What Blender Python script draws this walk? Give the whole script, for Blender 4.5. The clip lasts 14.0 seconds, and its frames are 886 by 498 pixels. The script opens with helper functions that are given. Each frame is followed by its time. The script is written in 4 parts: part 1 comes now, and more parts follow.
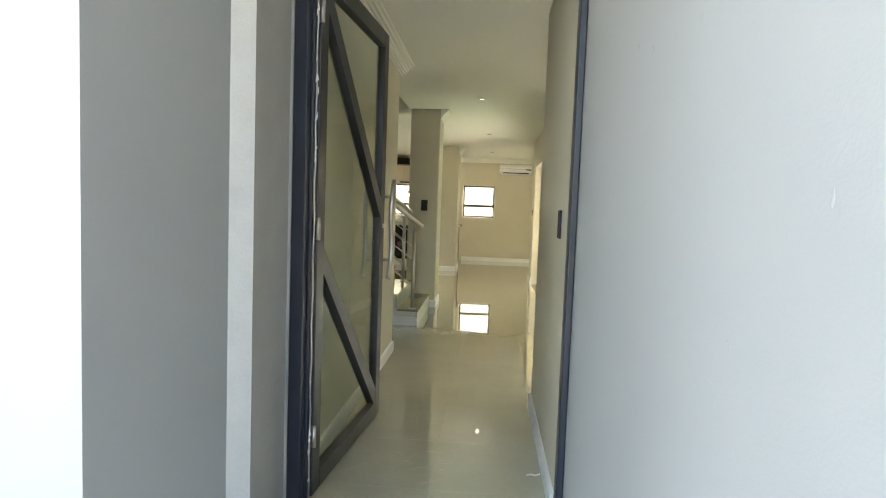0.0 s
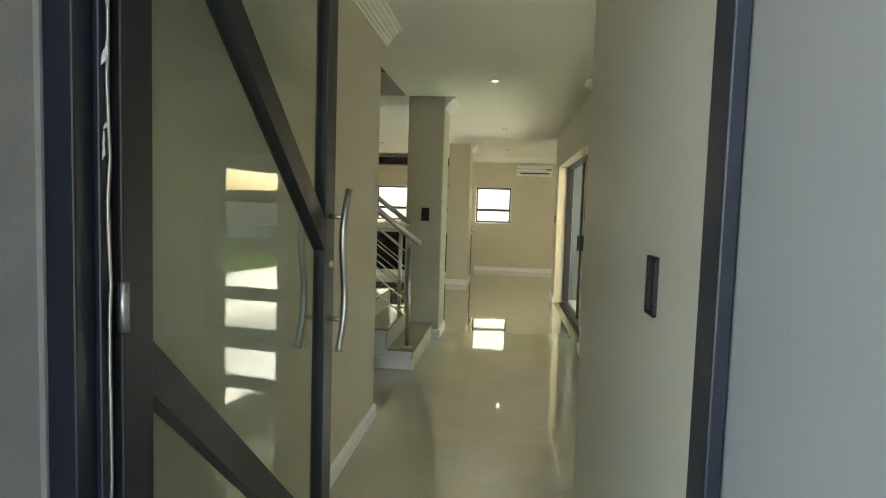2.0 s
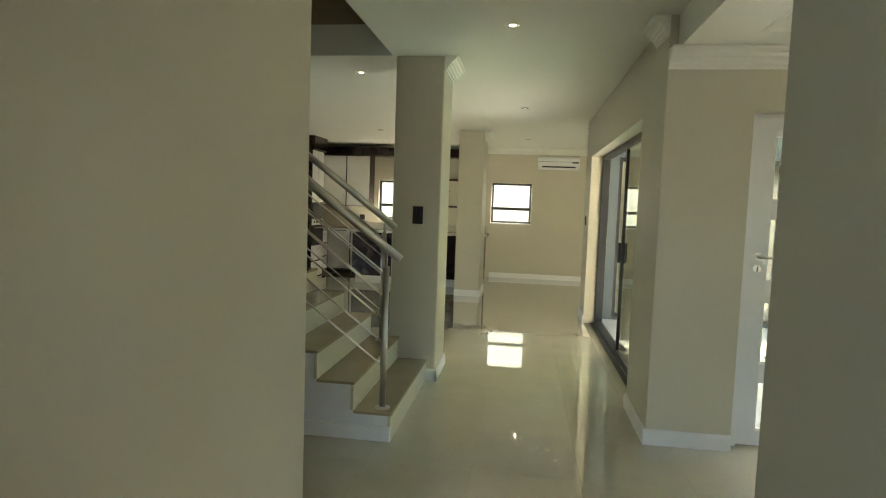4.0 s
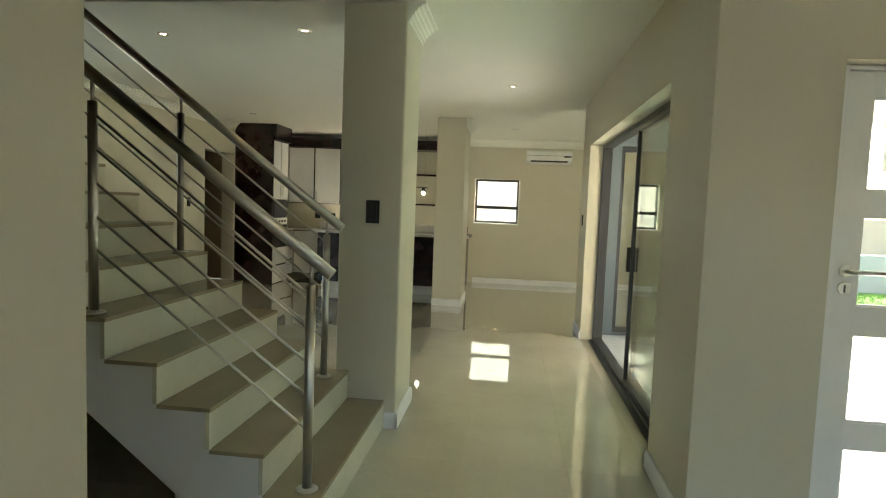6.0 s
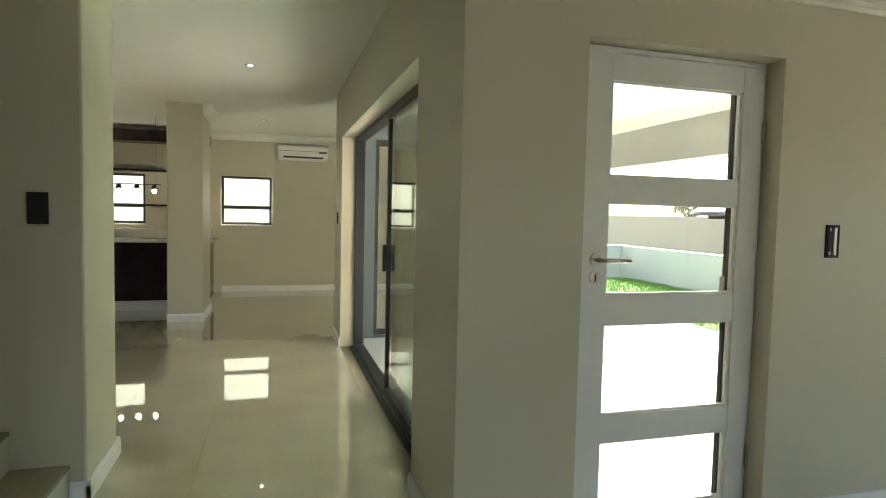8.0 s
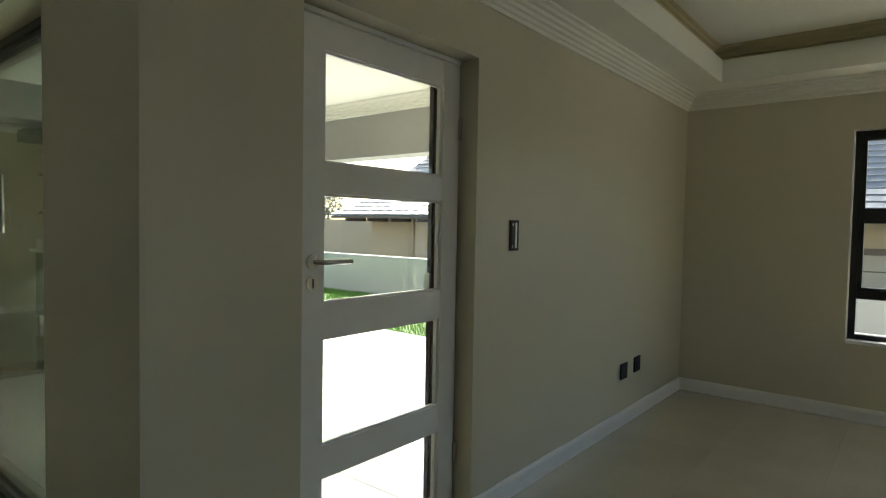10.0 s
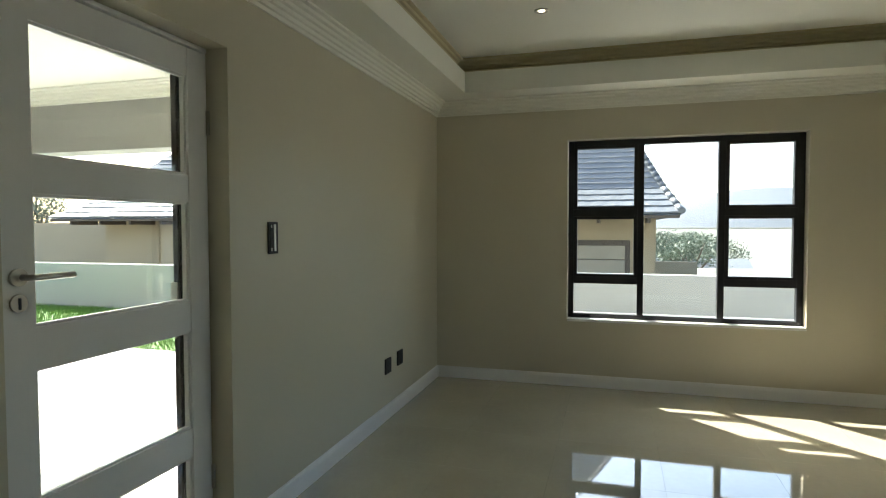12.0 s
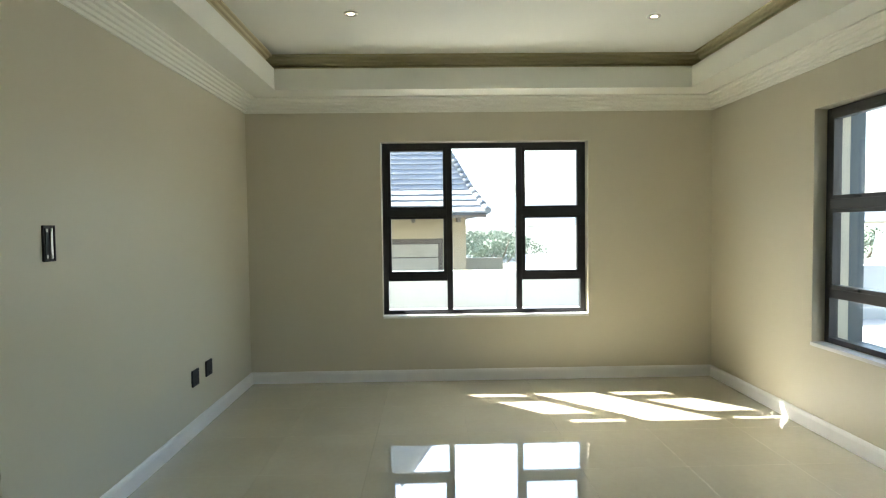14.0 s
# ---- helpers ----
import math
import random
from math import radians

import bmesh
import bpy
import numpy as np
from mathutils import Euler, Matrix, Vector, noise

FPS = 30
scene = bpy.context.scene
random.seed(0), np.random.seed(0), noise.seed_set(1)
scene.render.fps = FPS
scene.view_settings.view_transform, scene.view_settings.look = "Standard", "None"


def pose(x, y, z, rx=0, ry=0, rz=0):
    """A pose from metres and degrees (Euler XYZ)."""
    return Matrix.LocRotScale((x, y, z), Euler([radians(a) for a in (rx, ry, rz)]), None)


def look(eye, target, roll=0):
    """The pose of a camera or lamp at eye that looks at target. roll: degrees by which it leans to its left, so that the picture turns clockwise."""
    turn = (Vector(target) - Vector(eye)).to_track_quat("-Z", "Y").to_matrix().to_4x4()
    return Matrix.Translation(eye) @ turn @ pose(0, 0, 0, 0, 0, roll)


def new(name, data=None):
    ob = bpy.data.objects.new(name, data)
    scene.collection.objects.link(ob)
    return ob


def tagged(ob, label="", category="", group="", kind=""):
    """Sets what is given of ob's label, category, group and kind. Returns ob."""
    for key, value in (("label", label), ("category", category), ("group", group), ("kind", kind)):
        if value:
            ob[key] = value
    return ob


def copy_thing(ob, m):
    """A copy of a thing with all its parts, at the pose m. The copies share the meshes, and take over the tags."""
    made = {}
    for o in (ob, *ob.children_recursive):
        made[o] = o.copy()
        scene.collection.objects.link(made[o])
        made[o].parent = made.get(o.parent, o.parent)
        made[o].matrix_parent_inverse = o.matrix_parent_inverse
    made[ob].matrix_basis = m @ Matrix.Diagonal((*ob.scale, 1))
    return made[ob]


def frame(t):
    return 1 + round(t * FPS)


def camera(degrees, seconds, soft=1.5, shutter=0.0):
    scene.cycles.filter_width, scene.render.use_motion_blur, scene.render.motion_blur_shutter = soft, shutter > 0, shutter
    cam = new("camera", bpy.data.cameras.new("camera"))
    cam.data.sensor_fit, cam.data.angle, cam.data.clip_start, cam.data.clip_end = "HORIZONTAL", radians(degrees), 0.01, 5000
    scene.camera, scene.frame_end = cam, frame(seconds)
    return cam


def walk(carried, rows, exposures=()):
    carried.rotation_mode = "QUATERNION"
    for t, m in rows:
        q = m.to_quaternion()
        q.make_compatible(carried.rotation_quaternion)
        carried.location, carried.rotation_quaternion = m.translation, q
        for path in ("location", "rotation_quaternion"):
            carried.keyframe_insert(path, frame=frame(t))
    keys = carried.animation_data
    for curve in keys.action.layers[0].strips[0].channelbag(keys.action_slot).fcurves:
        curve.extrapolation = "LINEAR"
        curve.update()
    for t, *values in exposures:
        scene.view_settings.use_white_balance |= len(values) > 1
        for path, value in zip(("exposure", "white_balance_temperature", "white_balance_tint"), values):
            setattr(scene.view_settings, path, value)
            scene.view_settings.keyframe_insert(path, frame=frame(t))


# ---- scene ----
# ---- camera and walk ----
cam = camera(74.0, 14.0, soft=1.1)
PATH = [
    (0, (0.991, -0.547, 1.366), (0.84, 1.442, 1.225), 2.1),
    (0.5, (0.952, -0.168, 1.392), (0.79, 1.821, 1.252), 1.9),
    (1, (0.962, 0.214, 1.408), (0.793, 2.201, 1.267), 1.9),
    (1.5, (0.994, 0.569, 1.453), (0.807, 2.555, 1.309), 1.8),
    (2, (0.989, 0.927, 1.47), (0.784, 2.911, 1.328), 1.8),
    (2.5, (0.985, 1.355, 1.455), (0.769, 3.338, 1.312), 1.8),
    (3, (0.991, 1.781, 1.478), (0.752, 3.762, 1.329), 2.1),
    (3.2, (0.978, 1.966, 1.482), (0.733, 3.945, 1.332), 2.1),
    (5.3, (0.984, 3.403, 1.466), (0.696, 5.377, 1.314), 2.0),
    (5.5, (0.972, 3.515, 1.46), (0.701, 5.49, 1.308), 2.1),
    (6, (0.973, 3.763, 1.444), (0.751, 5.745, 1.295), 2.2),
    (6.5, (0.967, 3.958, 1.434), (0.892, 5.951, 1.291), 2.2),
    (7, (1.022, 4.096, 1.416), (1.146, 6.087, 1.284), 2.0),
    (7.5, (1.09, 4.192, 1.41), (1.429, 6.159, 1.284), 1.6),
    (8, (1.138, 4.319, 1.4), (1.694, 6.237, 1.281), 1.3),
    (10.3, (1.128, 4.866, 1.359), (2.763, 6.015, 1.281), 0.8),
    (10.5, (1.133, 4.861, 1.365), (2.812, 5.945, 1.288), 0.6),
    (11, (1.157, 4.855, 1.369), (2.936, 5.767, 1.292), 0.3),
    (11.5, (1.175, 4.871, 1.371), (3.034, 5.605, 1.293), 0.1),
    (12, (1.167, 4.866, 1.366), (3.086, 5.426, 1.29), -0.1),
    (12.5, (1.165, 4.858, 1.366), (3.124, 5.255, 1.29), -0.3),
    (13, (1.163, 4.864, 1.368), (3.149, 5.091, 1.29), -0.4),
    (13.5, (1.157, 4.845, 1.357), (3.153, 4.931, 1.282), -0.6),
    (14, (1.131, 4.831, 1.371), (3.129, 4.788, 1.29), -0.7),
]
EXPOSURES = [(0, 3.7, 7700, 9), (1.0, 3.5, 7700, 9), (1.7, 3.42, 7500, 6), (3, 3.25, 7300, 6), (5.5, 3.55, 7000, 6), (6, 3.35, 7000, 6), (7, 3.0, 7000, 6), (8, 3.1, 6900, 6), (10.3, 1.9, 6700, 7), (11.2, 1.84, 6600, 6), (12.5, 2.6, 6500, 7), (14, 3.15, 6350, 7)]
walk(cam, [(t, look(eye, target, roll)) for t, eye, target, roll in PATH], EXPOSURES)

# ---- world and sun ----
SUN_DIR = Vector((0.77, 0.78, 1.0)).normalized()
world = bpy.data.worlds.new("world")
scene.world = world
world.use_nodes = True
wn = world.node_tree.nodes
sky = wn.new("ShaderNodeTexSky")
sky.sky_type = "NISHITA"
sky.sun_disc = False
sky.sun_elevation = math.asin(SUN_DIR.z)
sky.sun_rotation = math.atan2(SUN_DIR.x, SUN_DIR.y)
sky.dust_density = 3.0
wn["Background"].inputs["Strength"].default_value = 0.15
world.node_tree.links.new(sky.outputs["Color"], wn["Background"].inputs["Color"])
sun_data = bpy.data.lights.new("sun", "SUN")
sun_data.energy, sun_data.angle, sun_data.color = 4.5, radians(0.5), (1.0, 0.97, 0.92)
sun = new("sun", sun_data)
sun.matrix_world = look((0, 0, 30), Vector((0, 0, 30)) - SUN_DIR)


# ---- materials ----
def material(name, color, rough=0.5, metal=0.0, var=0.06, scale=3.0, fine=120.0, bump=0.03, spec=0.5, coat=0.0, random_piece=0.0):
    m = bpy.data.materials.new(name)
    m.use_nodes = True
    n, l = m.node_tree.nodes, m.node_tree.links
    b = n["Principled BSDF"]
    b.inputs["Metallic"].default_value = metal
    b.inputs["Specular IOR Level"].default_value = spec
    b.inputs["Coat Weight"].default_value = coat
    b.inputs["Coat Roughness"].default_value = 0.03
    co = n.new("ShaderNodeNewGeometry")
    big = n.new("ShaderNodeTexNoise")
    big.inputs["Scale"].default_value, big.inputs["Detail"].default_value = scale, 5
    small = n.new("ShaderNodeTexNoise")
    small.inputs["Scale"].default_value, small.inputs["Detail"].default_value = fine, 3
    l.new(co.outputs["Position"], big.inputs["Vector"])
    l.new(co.outputs["Position"], small.inputs["Vector"])
    mix = n.new("ShaderNodeMath")
    mix.operation = "MULTIPLY_ADD"
    l.new(small.outputs["Fac"], mix.inputs[0])
    mix.inputs[1].default_value = 0.35
    l.new(big.outputs["Fac"], mix.inputs[2])
    ramp = n.new("ShaderNodeMapRange")
    ramp.inputs["From Min"].default_value, ramp.inputs["From Max"].default_value = 0.35, 1.0
    ramp.inputs["To Min"].default_value, ramp.inputs["To Max"].default_value = 1 - var, 1 + var
    l.new(mix.outputs[0], ramp.inputs["Value"])
    fac = ramp.outputs["Result"]
    if random_piece:
        info = n.new("ShaderNodeObjectInfo")
        r2 = n.new("ShaderNodeMath")
        r2.operation = "MULTIPLY_ADD"
        l.new(info.outputs["Random"], r2.inputs[0])
        r2.inputs[1].default_value = random_piece
        l.new(fac, r2.inputs[2])
        fac = r2.outputs[0]
    sc = n.new("ShaderNodeVectorMath")
    sc.operation = "SCALE"
    sc.inputs[0].default_value = color
    l.new(fac, sc.inputs["Scale"])
    l.new(sc.outputs["Vector"], b.inputs["Base Color"])
    rr = n.new("ShaderNodeMapRange")
    rr.inputs["To Min"].default_value, rr.inputs["To Max"].default_value = rough * 0.8, min(1, rough * 1.2)
    l.new(big.outputs["Fac"], rr.inputs["Value"])
    l.new(rr.outputs["Result"], b.inputs["Roughness"])
    if bump:
        bp = n.new("ShaderNodeBump")
        bp.inputs["Strength"].default_value, bp.inputs["Distance"].default_value = bump, 0.01
        l.new(mix.outputs[0], bp.inputs["Height"])
        l.new(bp.outputs["Normal"], b.inputs["Normal"])
    return m


def glass_material(name, tint, gloss=1.0):
    m = bpy.data.materials.new(name)
    m.use_nodes = True
    n, l = m.node_tree.nodes, m.node_tree.links
    n.clear()
    out = n.new("ShaderNodeOutputMaterial")
    tr = n.new("ShaderNodeBsdfTransparent")
    tr.inputs["Color"].default_value = (*tint, 1)
    gl = n.new("ShaderNodeBsdfGlossy")
    gl.inputs["Roughness"].default_value = 0.005
    fr = n.new("ShaderNodeLayerWeight")
    pw = n.new("ShaderNodeMath")
    pw.operation = "POWER"
    pw.inputs[1].default_value = 5.0
    l.new(fr.outputs["Facing"], pw.inputs[0])
    mul = n.new("ShaderNodeMath")
    mul.operation = "MULTIPLY_ADD"
    mul.inputs[1].default_value = 0.9
    mul.inputs[2].default_value = 0.045 * gloss
    mx = n.new("ShaderNodeMixShader")
    l.new(pw.outputs[0], mul.inputs[0])
    l.new(mul.outputs[0], mx.inputs[0])
    l.new(tr.outputs[0], mx.inputs[1])
    l.new(gl.outputs[0], mx.inputs[2])
    l.new(mx.outputs[0], out.inputs[0])
    return m


def glow(name, color, strength):
    m = bpy.data.materials.new(name)
    m.use_nodes = True
    b = m.node_tree.nodes["Principled BSDF"]
    b.inputs["Base Color"].default_value = (*color, 1)
    b.inputs["Emission Color"].default_value = (*color, 1)
    b.inputs["Emission Strength"].default_value = strength
    return m


PAINT = material("beige_wall_paint", (0.605, 0.557, 0.428), 0.42, var=0.035, scale=1.6, fine=220, bump=0.05)
PORCH = material("porch_plaster_paint", (0.35, 0.345, 0.325), 0.55, var=0.05, scale=1.2, fine=160, bump=0.12)
EDGE = material("chipped_white_plaster", (0.39, 0.37, 0.335), 0.6, var=0.1, scale=7, fine=90, bump=0.3)
CEIL = material("white_ceiling_paint", (0.84, 0.83, 0.735), 0.55, var=0.02, scale=1.5, bump=0.02)
WHITE = material("white_gloss_trim", (0.80, 0.79, 0.77), 0.3, var=0.03, scale=6, bump=0.03)
TILE = material("polished_cream_porcelain", (0.54, 0.495, 0.365), 0.03, var=0.09, scale=2.2, fine=30, bump=0.0, spec=0.9, coat=1.0, random_piece=0.03)
TILE.node_tree.nodes["Principled BSDF"].inputs["Coat IOR"].default_value = 1.75
TREAD = material("brown_glazed_tread_tile", (0.33, 0.275, 0.18), 0.10, var=0.10, scale=3, fine=40, bump=0.0, spec=0.7)
STEP = material("cream_step_tile", (0.60, 0.57, 0.44), 0.15, var=0.08, scale=3, fine=40, bump=0.0, random_piece=0.02)
GROUT = material("grey_grout", (0.36, 0.325, 0.24), 0.8, var=0.1)
PORCHTILE = material("white_glazed_wall_tile", (0.34, 0.335, 0.32), 0.35, var=0.06, scale=9)
YARD = material("bright_white_yard_plaster", (0.58, 0.59, 0.58), 0.7, var=0.05, scale=1.2)
PATIO = material("pale_patio_tile", (0.55, 0.555, 0.56), 0.2, var=0.06, scale=2, fine=60, bump=0.02, random_piece=0.04)
STEEL = material("brushed_steel", (0.53, 0.50, 0.45), 0.34, metal=1.0, var=0.08, scale=8, fine=300, bump=0.02)
ALU = material("dark_bronze_aluminium", (0.022, 0.022, 0.025), 0.35, var=0.15, scale=6, bump=0.02)
DOORSTEEL = material("charcoal_door_frame", (0.021, 0.021, 0.024), 0.40, var=0.18, scale=5, fine=140, bump=0.06)
JAMB = material("blue_black_door_jamb", (0.016, 0.020, 0.032), 0.36, var=0.25, scale=6, bump=0.05)
GLASS = glass_material("clear_glass", (0.94, 0.965, 0.95), 1.0)
SLIDERGLASS = glass_material("pale_green_float_glass", (0.90, 0.955, 0.92), 2.4)
PAVING = material("sunlit_concrete_paving", (0.37, 0.355, 0.335), 0.7, var=0.12, scale=2, fine=40, bump=0.1)
TINT = glass_material("green_tinted_glass", (0.93, 0.955, 0.92), 0.7)
DARKWOOD = material("dark_mahogany_board", (0.022, 0.010, 0.009), 0.25, var=0.35, scale=5, fine=60, bump=0.03)
CABWHITE = material("white_cabinet_board", (0.78, 0.77, 0.74), 0.2, var=0.03, scale=4)
STONE = material("pale_stone_counter", (0.72, 0.69, 0.62), 0.12, var=0.12, scale=14, fine=150)
BLACK = material("black_plastic", (0.012, 0.011, 0.011), 0.55, var=0.2, scale=20)
SWITCH = material("brown_black_switch_box", (0.016, 0.011, 0.011), 0.6, var=0.3, scale=25)
ACWHITE = material("air_conditioner_plastic", (0.80, 0.80, 0.77), 0.35, var=0.02)
LAMP = glow("warm_lamp_lens", (1.0, 0.86, 0.62), 6.0)
GRASS = material("lawn_green", (0.10, 0.20, 0.03), 0.8, var=0.4, scale=8, fine=200, bump=0.5)
SOIL = material("dry_ground", (0.125, 0.13, 0.105), 0.9, var=0.3, scale=0.4, fine=20, bump=0.3)
BOUNDARY = material("white_boundary_plaster", (0.34, 0.35, 0.345), 0.7, var=0.06, scale=1.5, fine=100, bump=0.1)
NEIGH = material("sand_house_plaster", (0.38, 0.305, 0.205), 0.7, var=0.07, scale=1.2, fine=90, bump=0.1)
ROOF = material("slate_concrete_roof_tile", (0.15, 0.16, 0.175), 0.45, var=0.2, scale=1.2, fine=70, bump=0.15)
ROOFDARK = material("roof_timber", (0.09, 0.07, 0.055), 0.6, var=0.3, scale=8)
GARAGE = material("weathered_garage_door", (0.33, 0.29, 0.23), 0.6, var=0.15, scale=5)
# leaf green paled: the distance haze is mixed into the colour
LEAF = material("hazed_tree_leaf", (0.12, 0.15, 0.10), 0.6, var=0.4, scale=2, fine=20)
BARK = material("tree_bark", (0.13, 0.10, 0.07), 0.9, var=0.3, scale=9, bump=0.5)
HILL = material("hazy_hillside", (0.10, 0.115, 0.135), 1.0, var=0.25, scale=0.01, fine=0.08, bump=0)
DUST = material("dried_mud_smear", (0.40, 0.33, 0.23), 0.6, var=0.2)
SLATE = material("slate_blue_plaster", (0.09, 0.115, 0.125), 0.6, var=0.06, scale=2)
# the tray recess's shade, put into an olive colour for sides and cornices
OLIVE = material("olive_recess_shade", (0.56, 0.49, 0.29), 0.5, var=0.05)
BROWN = material("dark_understair_shade", (0.075, 0.052, 0.034), 0.55, var=0.2, scale=4)
# shade of the pantry and the stairwell, put into a darker plaster colour
SHADOWDARK = material("shade_brown_plaster", (0.36, 0.28, 0.19), 0.7, var=0.05)


# ---- mesh helpers ----
def add_box(bm, x0, x1, y0, y1, z0, z1, bev=0.0):
    r = bmesh.ops.create_cube(bm, size=1.0)
    m = Matrix.Translation(((x0 + x1) / 2, (y0 + y1) / 2, (z0 + z1) / 2)) @ Matrix.Diagonal((x1 - x0, y1 - y0, z1 - z0, 1))
    bmesh.ops.transform(bm, matrix=m, verts=r["verts"])
    if bev:
        edges = list({e for v in r["verts"] for e in v.link_edges})
        bmesh.ops.bevel(bm, geom=edges, offset=bev, segments=2, affect="EDGES", profile=0.5)


def boxes(*specs, bev=0.0):
    bm = bmesh.new()
    for s in specs:
        add_box(bm, *s, bev=bev)
    return bm


def tube(points, r, seg=12, caps=True):
    """A round tube along a line of points."""
    bm = bmesh.new()
    pts = [Vector(p) for p in points]
    rings = []
    whole = (pts[-1] - pts[0]).normalized()
    up = Vector((0, 0, 1)) if abs(whole.z) < 0.85 else Vector((0, 1, 0))
    for i, p in enumerate(pts):
        d = (pts[min(i + 1, len(pts) - 1)] - pts[max(i - 1, 0)]).normalized()
        a = d.cross(up).normalized()
        b = d.cross(a).normalized()
        rings.append([bm.verts.new(p + r * (math.cos(t) * a + math.sin(t) * b)) for t in [2 * math.pi * k / seg for k in range(seg)]])
    for ra, rb in zip(rings, rings[1:]):
        for k in range(seg):
            f = bm.faces.new((ra[k], ra[(k + 1) % seg], rb[(k + 1) % seg], rb[k]))
            f.smooth = True
    if caps:
        bm.faces.new(rings[0])
        bm.faces.new(rings[-1])
    bmesh.ops.recalc_face_normals(bm, faces=bm.faces)
    return bm


def lathe(profile, seg=24):
    """A turned body from (radius, height) pairs."""
    bm = bmesh.new()
    rings = [[bm.verts.new((r * math.cos(2 * math.pi * k / seg), r * math.sin(2 * math.pi * k / seg), z)) for k in range(seg)] for r, z in profile]
    for ra, rb in zip(rings, rings[1:]):
        for k in range(seg):
            bm.faces.new((ra[k], ra[(k + 1) % seg], rb[(k + 1) % seg], rb[k])).smooth = True
    bm.faces.new(rings[0])
    bm.faces.new(rings[-1])
    bmesh.ops.recalc_face_normals(bm, faces=bm.faces)
    return bm


def prism(outline, depth, place):
    """A flat outline (u, v) pushed to a depth, laid by place(u, v, d)."""
    bm = bmesh.new()
    a = [bm.verts.new(place(u, v, 0)) for u, v in outline]
    b = [bm.verts.new(place(u, v, depth)) for u, v in outline]
    n = len(a)
    bm.faces.new(a)
    bm.faces.new(b[::-1])
    for k in range(n):
        bm.faces.new((a[k], b[k], b[(k + 1) % n], a[(k + 1) % n]))
    bmesh.ops.recalc_face_normals(bm, faces=bm.faces)
    return bm


def mesh_of(name, bm, mat):
    me = bpy.data.meshes.new(name)
    bm.to_mesh(me)
    bm.free()
    me.materials.append(mat)
    return me


def part(name, bm, mat, parent, label=""):
    ob = new(name, mesh_of(name, bm, mat))
    ob.parent = parent
    if label:
        tagged(ob, label)
    return ob


def structure(name, bm, mat, label, category):
    return tagged(new(name, mesh_of(name, bm, mat)), label, category, "", "structure")


def thing(name, label, category, at=(0, 0, 0), group="", kind=""):
    ob = new(name)
    ob.location = at
    ob.empty_display_size = 0.1
    return tagged(ob, label, category, group, kind)


def wall_boxes(axis, a0, a1, p0, p1, z0, z1, openings=()):
    """A wall along axis from a0 to a1, p0 to p1 thick, with (from, to, low, high) openings cut through."""
    bm = bmesh.new()

    def put(u0, u1, w0, w1):
        if u1 - u0 > 1e-4 and w1 - w0 > 1e-4:
            if axis == "x":
                add_box(bm, u0, u1, p0, p1, w0, w1)
            else:
                add_box(bm, p0, p1, u0, u1, w0, w1)
    at = a0
    for o0, o1, w0, w1 in sorted(openings):
        put(at, o0, z0, z1)
        put(o0, o1, z0, w0)
        put(o0, o1, w1, z1)
        at = o1
    put(at, a1, z0, z1)
    return bm


CORNICE = [(0, 0), (0.012, 0), (0.014, 0.018), (0.026, 0.022), (0.028, 0.040), (0.042, 0.045), (0.045, 0.062), (0.060, 0.068), (0.064, 0.084), (0.082, 0.090), (0.088, 0.104), (0.11, 0.108), (0.11, 0.12), (0, 0.12)]


def cornice(axis, a0, a1, face, inward, ztop, mat=None):
    def place(u, v, d):
        w, z = face + inward * u, ztop - 0.12 + v
        return (a0 + d, w, z) if axis == "x" else (w, a0 + d, z)
    return structure("cornice_trim", prism(CORNICE, a1 - a0, place), mat or CEIL, "white ribbed plaster cornice along the ceiling edge", "cornice")


SKIRT = [(0, 0), (0.018, 0), (0.018, 0.075), (0.014, 0.09), (0.008, 0.1), (0, 0.1)]


def skirting(axis, a0, a1, face, inward):
    def place(u, v, d):
        w = face + inward * u
        return (a0 + d, w, v) if axis == "x" else (w, a0 + d, v)
    return structure("baseboard", prism(SKIRT, a1 - a0, place), WHITE, "white painted skirting board along the wall foot", "baseboard")

# ---- large structure ----
CZ = 2.675
XE, YN, YS, XS, YF, XW = 6.28, 6.415, 2.34, 1.81, 14.88, -3.62
structure("floor", boxes((XW - 0.2, XE + 0.2, 1.93, YF + 0.2, -0.2, -0.012)), GROUT, "cream floor bed with narrow grout joints", "floor")


def ground_z(x, y):
    """The plot is level; the land falls away to the east and to the south."""
    f = max(min(max((x - 25) / 24, 0), 1), min(max((-15 - y) / 24, 0), 1))
    return -0.24 - 5.0 * f * f * (3 - 2 * f)


def ground():
    xs = [-600, -100, -30, 0] + [24 + 2.5 * k for k in range(11)] + [70, 110, 200, 500, 1200, 2500]
    ys = [-900, -300, -120, -70] + [-40 + 2.5 * k for k in range(11)] + [0, 20, 60, 200, 900]
    bm = bmesh.new()
    rows = [[bm.verts.new((x, y, ground_z(x, y))) for x in xs] for y in ys]
    for ra, rb in zip(rows, rows[1:]):
        for k in range(len(xs) - 1):
            bm.faces.new((ra[k], ra[k + 1], rb[k + 1], rb[k])).smooth = True
    structure("ground", bm, SOIL, "dry ground falling away from the house to the horizon", "ground")


ground()

